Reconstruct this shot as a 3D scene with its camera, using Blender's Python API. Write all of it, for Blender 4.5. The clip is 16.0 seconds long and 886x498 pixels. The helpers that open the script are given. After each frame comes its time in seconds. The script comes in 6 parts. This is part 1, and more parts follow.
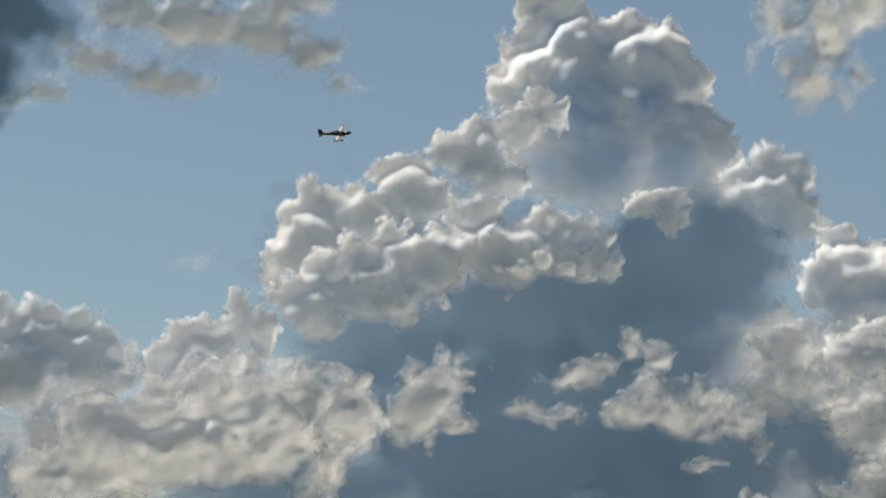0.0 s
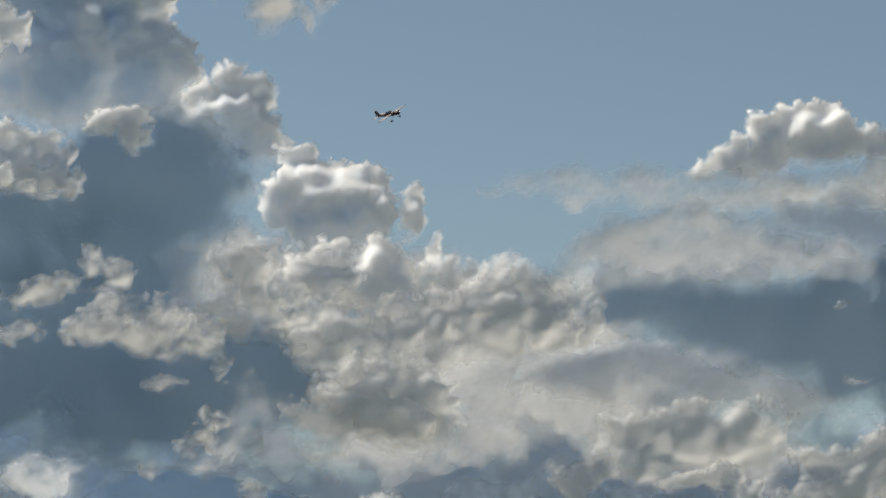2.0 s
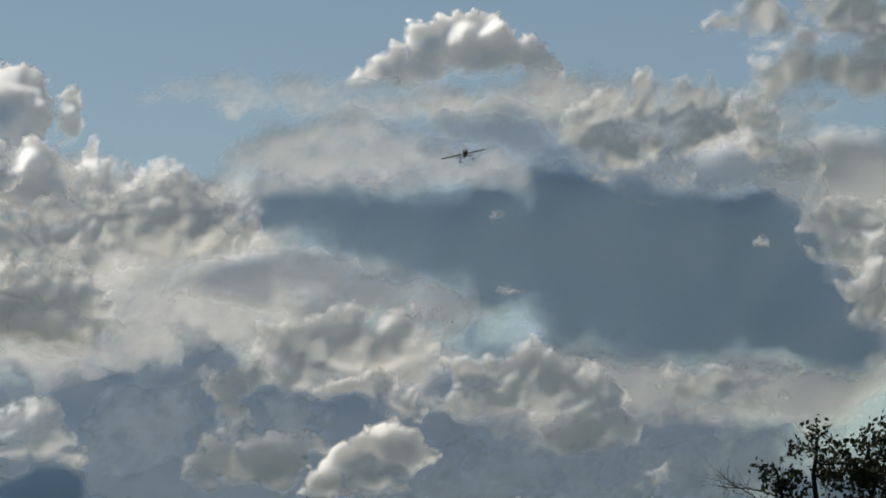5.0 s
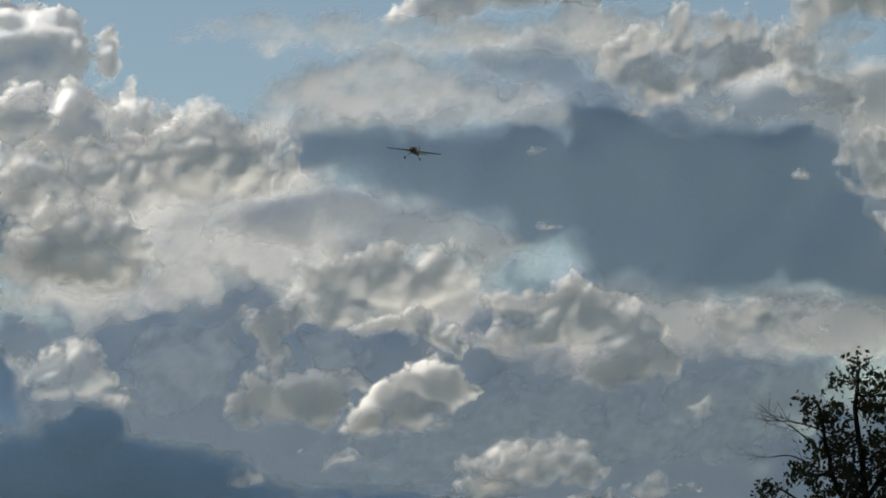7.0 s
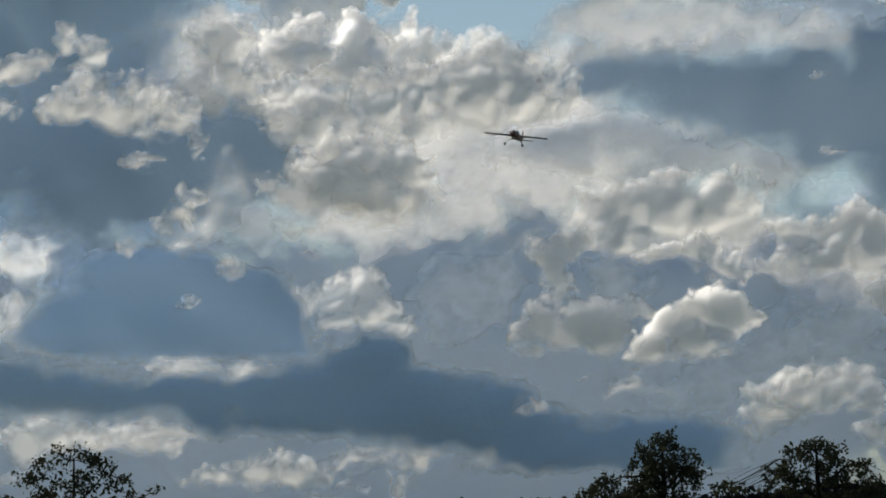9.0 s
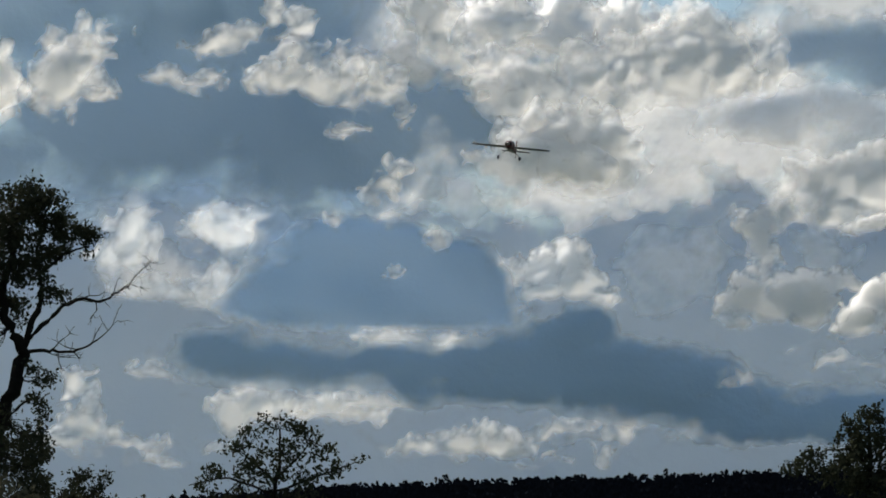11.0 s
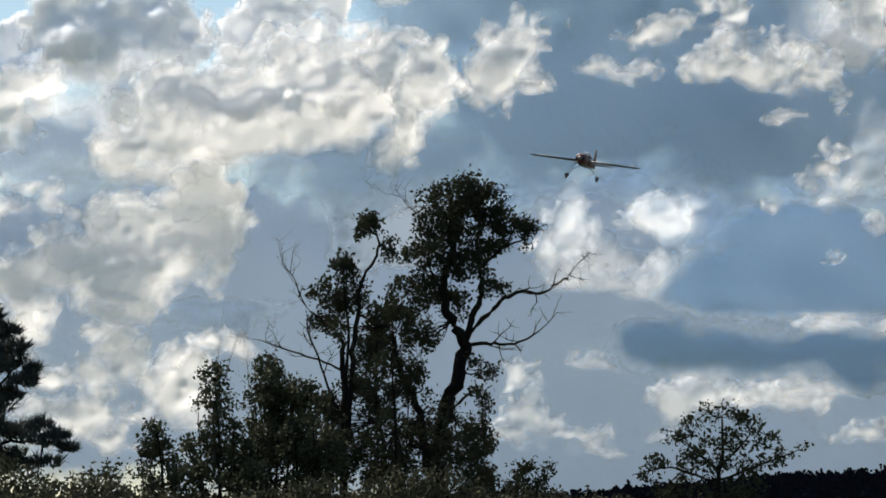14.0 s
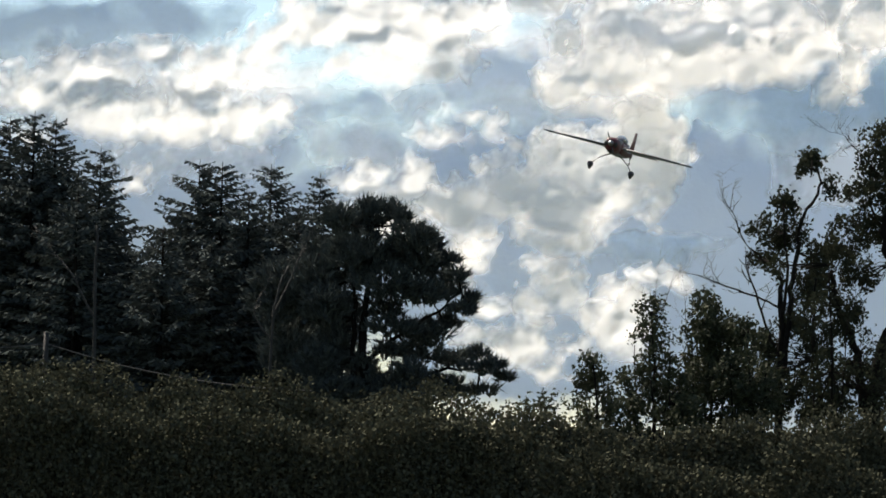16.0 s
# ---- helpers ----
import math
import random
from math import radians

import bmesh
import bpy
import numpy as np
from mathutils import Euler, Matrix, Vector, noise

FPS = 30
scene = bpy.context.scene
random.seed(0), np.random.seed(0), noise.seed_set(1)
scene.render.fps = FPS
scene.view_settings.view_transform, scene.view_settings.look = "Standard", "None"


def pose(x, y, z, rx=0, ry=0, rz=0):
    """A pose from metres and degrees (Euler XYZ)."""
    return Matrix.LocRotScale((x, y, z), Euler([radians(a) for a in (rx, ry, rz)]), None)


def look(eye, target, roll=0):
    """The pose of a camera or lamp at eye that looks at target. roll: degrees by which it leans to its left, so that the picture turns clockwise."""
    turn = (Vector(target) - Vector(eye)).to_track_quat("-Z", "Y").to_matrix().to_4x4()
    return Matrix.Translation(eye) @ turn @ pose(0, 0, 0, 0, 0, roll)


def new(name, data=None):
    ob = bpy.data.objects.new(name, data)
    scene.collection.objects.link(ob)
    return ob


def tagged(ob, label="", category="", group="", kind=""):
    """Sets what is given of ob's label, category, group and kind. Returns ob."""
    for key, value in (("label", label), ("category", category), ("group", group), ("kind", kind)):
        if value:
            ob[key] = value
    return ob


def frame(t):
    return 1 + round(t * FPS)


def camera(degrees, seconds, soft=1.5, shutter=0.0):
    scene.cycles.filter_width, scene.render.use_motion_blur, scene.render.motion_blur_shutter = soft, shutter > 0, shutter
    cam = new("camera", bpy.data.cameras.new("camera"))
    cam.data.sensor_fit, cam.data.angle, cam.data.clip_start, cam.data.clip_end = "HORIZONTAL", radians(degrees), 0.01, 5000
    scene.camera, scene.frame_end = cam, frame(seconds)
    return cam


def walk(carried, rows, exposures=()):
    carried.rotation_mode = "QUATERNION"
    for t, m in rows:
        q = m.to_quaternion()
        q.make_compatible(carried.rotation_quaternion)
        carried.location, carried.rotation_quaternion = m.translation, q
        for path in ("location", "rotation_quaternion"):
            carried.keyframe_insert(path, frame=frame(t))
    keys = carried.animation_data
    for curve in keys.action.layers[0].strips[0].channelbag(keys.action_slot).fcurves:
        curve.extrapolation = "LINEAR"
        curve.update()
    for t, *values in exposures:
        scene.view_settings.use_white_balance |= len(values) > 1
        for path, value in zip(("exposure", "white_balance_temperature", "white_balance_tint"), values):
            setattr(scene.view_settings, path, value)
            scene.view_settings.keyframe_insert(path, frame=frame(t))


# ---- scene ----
import collections
import itertools

EYE = Vector((0, 0, 1.6))


def toward(azimuth, elevation):
    """A direction from degrees clockwise of +y and degrees above the horizon."""
    a, e = radians(azimuth), radians(elevation)
    return Vector((math.sin(a) * math.cos(e), math.cos(a) * math.cos(e), math.sin(e)))


# ---- camera: stands still and pans after the aircraft (seconds, azimuth, elevation, roll) ----
cam = camera(14.78, 16.0, soft=1.7)
PAN = [
    (0, -9.609, 10.561, 1.332),
    (0.5, -6.007, 10.758, 0.906),
    (1, -4.323, 10.647, 0.513),
    (1.5, -2.392, 9.942, 0.371),
    (2, -0.435, 9.326, 0.367),
    (2.5, 2.217, 8.799, 0.730),
    (3, 4.410, 8.693, 0.864),
    (3.5, 4.129, 8.836, 0.047),
    (4, 5.050, 8.851, 0.043),
    (4.5, 5.710, 8.657, 0.249),
    (5, 5.390, 7.795, 0.327),
    (5.2, 5.543, 7.327, 0.314),
    (7.3, 4.386, 6.668, -0.448),
    (7.5, 3.827, 6.627, -0.278),
    (8, 2.929, 6.534, -0.134),
    (8.5, 1.368, 6.105, -0.235),
    (9, -0.037, 5.540, -0.317),
    (9.2, -0.447, 5.322, -0.281),
    (11.3, -4.119, 5.003, -0.228),
    (11.5, -4.567, 4.955, -0.676),
    (12, -5.503, 4.786, -1.239),
    (12.5, -6.570, 4.705, -1.410),
    (13, -7.510, 4.771, -1.141),
    (13.5, -9.179, 4.857, -0.860),
    (14, -10.867, 4.882, -0.372),
    (14.5, -12.357, 4.890, 0.129),
    (15, -13.826, 4.758, 0.745),
    (15.5, -16.475, 4.211, 1.242),
    (16, -18.238, 3.697, 1.646),
]
walk(cam, [(t, look(EYE, EYE + toward(a, e) * 100, r)) for t, a, e, r in PAN],
     exposures=[(0, 0.47, 7350, 6), (5, 0.53, 7300, 6), (9.2, 0.77, 7250, 6), (11.5, 1.02, 7150, 6), (12.5, 1.22, 7150, 6), (13.2, 1.27, 7150, 6), (14.2, 1.22, 7050, 7), (15, 1.02, 7100, 7), (15.5, 1.25, 7200, 8), (16, 1.5, 7250, 8)])

# ---- world and sun: afternoon sun high behind the clouds ----
SUN_AZIMUTH, SUN_ELEVATION = -57, 52
world = bpy.data.worlds.new("world")
scene.world = world
world.use_nodes = True
sky = world.node_tree.nodes.new("ShaderNodeTexSky")
sky.sky_type, sky.sun_disc = "NISHITA", False
sky.sun_elevation, sky.sun_rotation = radians(SUN_ELEVATION), radians(SUN_AZIMUTH)
sky.air_density, sky.dust_density, sky.ozone_density = 1.0, 0.04, 1.3
world.node_tree.links.new(sky.outputs[0], world.node_tree.nodes["Background"].inputs[0])
world.node_tree.nodes["Background"].inputs[1].default_value = 0.051
sun = new("sun", bpy.data.lights.new("sun", "SUN"))
sun.data.energy, sun.data.angle, sun.data.color = 4.6, radians(6), (1.0, 0.935, 0.89)
sun.matrix_world = look(toward(SUN_AZIMUTH, SUN_ELEVATION) * 200, (0, 0, 0))

# ---- materials ----
def material(name, colour, rough=0.8, metal=0.0, vary=0.25, scale=3.0, bump=0.0, coat=0.0, clear=0.0):
    """A surface whose colour wanders at two scales, with fine relief."""
    mat = bpy.data.materials.new(name)
    mat.use_nodes = True
    nodes, links = mat.node_tree.nodes, mat.node_tree.links
    b = nodes["Principled BSDF"]
    b.inputs["Roughness"].default_value, b.inputs["Metallic"].default_value = rough, metal
    b.inputs["Coat Weight"].default_value = coat
    b.inputs["Transmission Weight"].default_value = clear
    where = nodes.new("ShaderNodeTexCoord")
    coarse, fine = nodes.new("ShaderNodeTexNoise"), nodes.new("ShaderNodeTexNoise")
    for n, s in ((coarse, scale), (fine, scale * 9)):
        n.inputs["Scale"].default_value, n.inputs["Detail"].default_value = s, 5
        links.new(where.outputs["Object"], n.inputs["Vector"])
    add = nodes.new("ShaderNodeMath")
    add.operation = "ADD"
    links.new(coarse.outputs[0], add.inputs[0])
    links.new(fine.outputs[0], add.inputs[1])
    ramp = nodes.new("ShaderNodeMapRange")
    ramp.inputs[1].default_value, ramp.inputs[2].default_value = 0.7, 1.3
    ramp.inputs[3].default_value, ramp.inputs[4].default_value = 1 - vary, 1 + vary
    links.new(add.outputs[0], ramp.inputs[0])
    tint = nodes.new("ShaderNodeVectorMath")
    tint.operation = "SCALE"
    tint.inputs[0].default_value = colour
    links.new(ramp.outputs[0], tint.inputs["Scale"])
    links.new(tint.outputs[0], b.inputs["Base Color"])
    if bump:
        relief = nodes.new("ShaderNodeBump")
        relief.inputs["Strength"].default_value, relief.inputs["Distance"].default_value = bump, 0.05
        links.new(fine.outputs[0], relief.inputs["Height"])
        links.new(relief.outputs[0], b.inputs["Normal"])
    return mat


def leaf_material(name, colour, rough=0.55, through_light=0.25, gloss=0.15):
    """Foliage: each leaf has its own shade, and a little light comes through."""
    mat = material(name, colour, rough, vary=0.3, scale=0.6)
    mat.node_tree.nodes["Principled BSDF"].inputs["Specular IOR Level"].default_value = gloss
    nodes, links = mat.node_tree.nodes, mat.node_tree.links
    b, tint = nodes["Principled BSDF"], next(n for n in nodes if n.type == "VECT_MATH")
    island = nodes.new("ShaderNodeNewGeometry")
    spread = nodes.new("ShaderNodeMapRange")
    spread.inputs[3].default_value, spread.inputs[4].default_value = 0.7, 1.3
    links.new(island.outputs["Random Per Island"], spread.inputs[0])
    each = nodes.new("ShaderNodeVectorMath")
    each.operation = "SCALE"
    links.new(tint.outputs[0], each.inputs[0])
    links.new(spread.outputs[0], each.inputs["Scale"])
    links.new(each.outputs[0], b.inputs["Base Color"])
    glow = nodes.new("ShaderNodeBsdfTranslucent")
    links.new(each.outputs[0], glow.inputs["Color"])
    mix = nodes.new("ShaderNodeMixShader")
    mix.inputs[0].default_value = through_light
    links.new(b.outputs[0], mix.inputs[1])
    links.new(glow.outputs[0], mix.inputs[2])
    links.new(mix.outputs[0], nodes["Material Output"].inputs["Surface"])
    return mat


def cloud_material():
    """White droplets: thin parts let the sun through, thick parts don't and have their shade painted in as blue-grey;
    the margins fray into clear air.
    """
    mat = bpy.data.materials.new("cloud")
    mat.use_nodes = True
    nodes, links = mat.node_tree.nodes, mat.node_tree.links
    nodes.clear()
    out = nodes.new("ShaderNodeOutputMaterial")
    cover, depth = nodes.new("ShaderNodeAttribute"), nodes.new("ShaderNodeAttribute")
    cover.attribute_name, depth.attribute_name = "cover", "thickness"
    where = nodes.new("ShaderNodeNewGeometry")
    wisps = nodes.new("ShaderNodeTexNoise")
    wisps.inputs["Scale"].default_value, wisps.inputs["Detail"].default_value = 0.022, 5
    wisps.inputs["Roughness"].default_value = 0.58
    links.new(where.outputs["Position"], wisps.inputs["Vector"])
    fray = nodes.new("ShaderNodeMath")
    fray.operation = "MULTIPLY_ADD"
    fray.inputs[1].default_value, fray.inputs[2].default_value = 0.34, -0.17
    links.new(wisps.outputs[0], fray.inputs[0])
    total = nodes.new("ShaderNodeMath")
    total.operation = "ADD"
    links.new(cover.outputs["Fac"], total.inputs[0])
    links.new(fray.outputs[0], total.inputs[1])
    alpha = nodes.new("ShaderNodeMapRange")
    alpha.interpolation_type = "SMOOTHSTEP"
    alpha.inputs[1].default_value, alpha.inputs[2].default_value = 0.03, 0.85
    links.new(total.outputs[0], alpha.inputs[0])
    relief = nodes.new("ShaderNodeBump")
    relief.inputs["Strength"].default_value, relief.inputs["Distance"].default_value = 0.3, 7.0
    links.new(wisps.outputs[0], relief.inputs["Height"])
    # shade of thick cloud bodies, painted into the base colour: white to slate blue
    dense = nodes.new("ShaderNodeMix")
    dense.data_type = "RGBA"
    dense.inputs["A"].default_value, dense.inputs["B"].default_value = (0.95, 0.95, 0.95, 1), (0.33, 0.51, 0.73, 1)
    shade_share = nodes.new("ShaderNodeMapRange")
    shade_share.inputs[1].default_value = 0.1
    links.new(depth.outputs["Fac"], shade_share.inputs[0])
    links.new(shade_share.outputs[0], dense.inputs["Factor"])
    body = nodes.new("ShaderNodeBsdfPrincipled")
    body.subsurface_method = "BURLEY"
    body.inputs["Roughness"].default_value, body.inputs["Specular IOR Level"].default_value = 1.0, 0.0
    body.inputs["Subsurface Weight"].default_value = 1.0
    body.inputs["Subsurface Radius"].default_value, body.inputs["Subsurface Scale"].default_value = (1.0, 0.95, 0.9), 14.0
    reach = nodes.new("ShaderNodeMapRange")
    reach.inputs[3].default_value, reach.inputs[4].default_value = 36.0, 8.0
    links.new(depth.outputs["Fac"], reach.inputs[0])
    links.new(reach.outputs[0], body.inputs["Subsurface Scale"])
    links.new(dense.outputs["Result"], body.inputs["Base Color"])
    links.new(relief.outputs[0], body.inputs["Normal"])
    back, clear = nodes.new("ShaderNodeBsdfTranslucent"), nodes.new("ShaderNodeBsdfTransparent")
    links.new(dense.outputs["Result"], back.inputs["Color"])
    pass_light = nodes.new("ShaderNodeMapRange")
    pass_light.inputs[2].default_value = 0.14
    pass_light.inputs[3].default_value, pass_light.inputs[4].default_value = 0.48, 0.10
    links.new(depth.outputs["Fac"], pass_light.inputs[0])
    lit, edge = nodes.new("ShaderNodeMixShader"), nodes.new("ShaderNodeMixShader")
    blocked, share = nodes.new("ShaderNodeMapRange"), nodes.new("ShaderNodeMath")
    blocked.inputs[1].default_value = 0.86
    blocked.inputs[3].default_value, blocked.inputs[4].default_value = 1.0, 0.15
    links.new(depth.outputs["Fac"], blocked.inputs[0])
    share.operation = "MULTIPLY"
    links.new(pass_light.outputs[0], share.inputs[0])
    links.new(blocked.outputs[0], share.inputs[1])
    links.new(share.outputs[0], lit.inputs[0])
    links.new(body.outputs[0], lit.inputs[1])
    links.new(back.outputs[0], lit.inputs[2])
    links.new(alpha.outputs[0], edge.inputs[0])
    links.new(clear.outputs[0], edge.inputs[1])
    links.new(lit.outputs[0], edge.inputs[2])
    links.new(edge.outputs[0], out.inputs["Surface"])
    return mat


CLOUD = cloud_material()
GRASS = material("meadow_grass", (0.034, 0.042, 0.03), 1.0, vary=0.4, scale=0.08, bump=0.4)
GRASS.node_tree.nodes["Principled BSDF"].inputs["Specular IOR Level"].default_value = 0.0
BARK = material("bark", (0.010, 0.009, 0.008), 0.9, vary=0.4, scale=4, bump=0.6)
BARK.node_tree.nodes["Principled BSDF"].inputs["Specular IOR Level"].default_value = 0.05
PALE_BARK = material("weathered_dead_wood", (0.018, 0.017, 0.016), 0.85, vary=0.35, scale=5, bump=0.5)
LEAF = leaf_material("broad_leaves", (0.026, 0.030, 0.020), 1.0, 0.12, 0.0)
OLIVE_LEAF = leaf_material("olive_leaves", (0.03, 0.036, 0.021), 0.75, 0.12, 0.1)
BRUSH_LEAF = leaf_material("brush_leaves", (0.052, 0.054, 0.038), 1.0, 0.08, 0.0)
NEEDLE = leaf_material("conifer_needles", (0.048, 0.057, 0.055), 1.0, 0.05, 0.0)
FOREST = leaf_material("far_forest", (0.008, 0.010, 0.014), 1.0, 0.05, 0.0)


# ---- small builders ----
def mesh_object(name, verts, faces, mat, parent=None, label="", smooth=False):
    me = bpy.data.meshes.new(name)
    me.from_pydata([tuple(v) for v in verts], [], faces)
    me.materials.append(mat)
    if smooth:
        me.polygons.foreach_set("use_smooth", [True] * len(me.polygons))
    ob = new(name, me)
    ob.parent = parent
    if label:
        tagged(ob, label)
    return ob


def part(name, bm, mat, parent=None, label="", smooth=True):
    """Links a bmesh as one mesh object under a thing or a part."""
    me = bpy.data.meshes.new(name)
    bmesh.ops.recalc_face_normals(bm, faces=bm.faces)
    bm.to_mesh(me)
    bm.free()
    me.materials.append(mat)
    if smooth:
        me.polygons.foreach_set("use_smooth", [True] * len(me.polygons))
    ob = new(name, me)
    ob.parent = parent
    if label:
        tagged(ob, label)
    return ob


# ---- clouds: heaped domes with cauliflower relief, some kilometres off ----
def lattice(ix, iy, salt):
    """A repeatable random number from 0 to 1 for each whole-numbered cell."""
    h = np.sin(ix * 127.1 + iy * 311.7 + salt * 74.7) * 43758.5453
    return h - np.floor(h)


def value_noise(x, y, salt):
    ix, iy = np.floor(x), np.floor(y)
    fx, fy = x - ix, y - iy
    fx, fy = fx * fx * (3 - 2 * fx), fy * fy * (3 - 2 * fy)
    a, b = lattice(ix, iy, salt), lattice(ix + 1, iy, salt)
    c, d = lattice(ix, iy + 1, salt), lattice(ix + 1, iy + 1, salt)
    return (a * (1 - fx) + b * fx) * (1 - fy) + (c * (1 - fx) + d * fx) * fy


def fractal(x, y, salt, octaves=4):
    total, size = 0, 0.5
    for k in range(octaves):
        total = total + size * (value_noise(x * 2 ** k, y * 2 ** k, salt + k) - 0.5)
        size *= 0.5
    return total


def puffs(x, y, salt):
    """Packed round domes, 1 at their crowns and 0 in the creases."""
    ix, iy = np.floor(x), np.floor(y)
    best = np.full(x.shape, 9.0)
    for dx, dy in itertools.product((-1, 0, 1), repeat=2):
        cx, cy = ix + dx, iy + dy
        px, py = cx + lattice(cx, cy, salt), cy + lattice(cx, cy, salt + 5)
        best = np.minimum(best, (x - px) ** 2 + (y - py) ** 2)
    return np.clip(1 - best / 0.85, 0, 1) ** 0.8


cloud_salt = itertools.count(3)


def heads(lobes, rng, lump, thin):
    """The cauliflower heads on the domes: (parent, azimuth, elevation, radius), large ones and small ones upon them."""
    out = []
    for k, (a, e, rx, ry) in enumerate(lobes):
        r = min(rx, ry)
        for i in range(int(4 + 7 * rx * ry / (r * r))):
            q, d = rng.normal(math.pi / 2, 1.0), rng.uniform(0.78, 0.98) if i % 3 else math.sqrt(rng.uniform(0.1, 0.8))
            c = min(0.42, r * (rng.uniform(0.34, 0.7) if thin else rng.uniform(0.2, 0.62))) * (0.55 + 0.45 * lump)
            x, y = a + rx * d * math.cos(q), e + ry * d * math.sin(q)
            out.append((k, x, y, c))
            for _ in range((int(rng.integers(2, 4)) if thin else int(rng.integers(4, 8))) if c > 0.09 else 0):
                p, g = rng.uniform(-0.5, math.pi + 0.5), math.sqrt(rng.uniform(0.15, 1.1))
                out.append((k, x + c * g * math.cos(p), y + c * g * math.sin(p), c * rng.uniform(0.3, 0.55)))
    return out


def cloud(name, label, distance, lobes, soft=0.3, lump=1.0, dark=0.0, thin=0, grow=1, cap=1.0, step=0.036):
    """One cloud from domes (azimuth, elevation, half width, half height in degrees). soft: width of the frayed margin;
    lump: depth of the cauliflower relief; dark: added thickness that paints deeper shade into the colour; thin: a scrap
    that lets light through; cap: the greatest thickness, and so the limit of the painted shade."""
    salt = next(cloud_salt)
    rng = np.random.default_rng(salt)
    veil = thin and soft >= 0.7
    cap = min(cap, 0.08) if thin else cap
    heaped = lump > 0.55 and not veil
    step *= 1.0 if heaped else 2.0
    lobes = np.array(lobes) * ((1, 1, 1.1, 1.1) if thin and heaped else (1, 1, 1, 1))
    pad = 0.6 + soft
    x0, x1 = (lobes[:, 0] - lobes[:, 2]).min() - pad, (lobes[:, 0] + lobes[:, 2]).max() + pad
    y0, y1 = (lobes[:, 1] - lobes[:, 3]).min() - pad, (lobes[:, 1] + lobes[:, 3]).max() + pad
    X, Y = np.meshgrid(np.arange(x0, x1, step), np.arange(y0, y1, step))
    # uneven outlines: bend the coordinates
    bend = (0.35 if heaped and not thin else 0.6) * grow
    U = X + bend * fractal(X * 1.3, Y * 1.3, salt) + 0.22 * fractal(X * 5, Y * 5, salt + 9)
    V = Y + bend * fractal(X * 1.3, Y * 1.3, salt + 20) + 0.22 * fractal(X * 5, Y * 5, salt + 29)
    ragged = 0.5 * soft * fractal(U * 2.2, V * 3.2, salt + 40, 5) * (1.2 if thin and heaped else 1.0 if heaped else 1.5)
    slope = 0.05 if dark >= 1 else 0.1
    tier = 0.0 if not heaped else 0.35 if thin else 0.6
    middle = lobes[:, 1].mean()
    depth = 0.32 if dark >= 1 or veil else 0.42 if thin else 0.75
    back = (middle - V) * slope
    Q, Z = np.full(X.shape, -9.0), np.full(X.shape, -9.0)
    for a, e, rx, ry in lobes:
        r = min(rx, ry)
        d2 = ((U - a) / rx) ** 2 + ((V - e) / ry) ** 2
        q = (1 - np.sqrt(d2)) * r
        Q = np.maximum(Q, q) if heaped else np.logaddexp(Q / 0.16, q / 0.16) * 0.16
        front = ((U - a) / rx) ** 2 + (np.where(V > e, 1.0, 0.45) * (V - e) / ry) ** 2
        Z = np.maximum(Z, np.where(d2 < 1, depth * r * np.sqrt(np.clip(1 - front, 0, None)) + tier * (middle - e), -9.0))
    if heaped:
        for k, x, y, c in heads(lobes, rng, lump, thin):
            i0, i1 = int((y - c * 1.6 - y0) / step) - 3, int((y + c * 1.6 - y0) / step) + 4
            j0, j1 = int((x - c * 1.6 - x0) / step) - 3, int((x + c * 1.6 - x0) / step) + 4
            w = (slice(max(0, i0), max(0, i1)), slice(max(0, j0), max(0, j1)))
            if not U[w].size:
                continue
            d = np.hypot(U[w] - x, V[w] - y)
            near = np.hypot(U[w] - x, (V[w] - y) * np.where(V[w] > y, 1.0, 0.55))
            a, e, rx, ry = lobes[k]
            base = depth * min(rx, ry) * math.sqrt(max(0.0, 1 - ((x - a) / rx) ** 2 - ((y - e) / ry) ** 2))
            ball = base * 0.97 + tier * (middle - e) + np.sqrt(np.clip(c * c - near * near, 0, None)) * (0.7 if not thin else 0.55) - c * 0.2
            Z[w] = np.where(d < c, np.maximum(Z[w], ball), Z[w])
            Q[w] = np.maximum(Q[w], c - d)
    # the margins go on from the nearest edge
    Z = Z if heaped else np.maximum(Z, 0)
    known = (Z > -8).astype(float)
    Z = Z * known
    for _ in range(int(0.8 / step) if heaped else 0):
        total, count = Z.copy(), known.copy()
        for axis, way in itertools.product((0, 1), (1, -1)):
            total, count = total + np.roll(Z, way, axis), count + np.roll(known, way, axis)
        Z = np.where(known > 0, Z, total / np.maximum(count, 1))
        known = np.minimum(count, 1)
    Z = np.where(known > 0, Z, Z[known > 0].min())
    Z = Z - 1.5 * np.clip(0.08 - Q, 0, 0.25) * heaped
    # crisp sunlit tops, feet that dissolve
    S = Q
    for _ in range(12):
        S = (S + np.roll(S, 2, 0) + np.roll(S, -2, 0) + np.roll(S, 2, 1) + np.roll(S, -2, 1)) / 5
    foot = np.clip((np.roll(S, -2, 0) - np.roll(S, 2, 0)) / (4 * step), 0, 1) if heaped else 0
    Q = Q + ragged - 0.06 * foot
    Z = Z + back + ((0.05 if thin else 0.08) * fractal(U * 6, V * 6, salt + 60, 4) if heaped else 0.12 * lump * fractal(U * 1.5, V * 2.5, salt + 60, 4))
    for _ in range(4 if heaped else 10):
        Z = (2 * Z + np.roll(Z, 1, 0) + np.roll(Z, -1, 0) + np.roll(Z, 1, 1) + np.roll(Z, -1, 1)) / 6
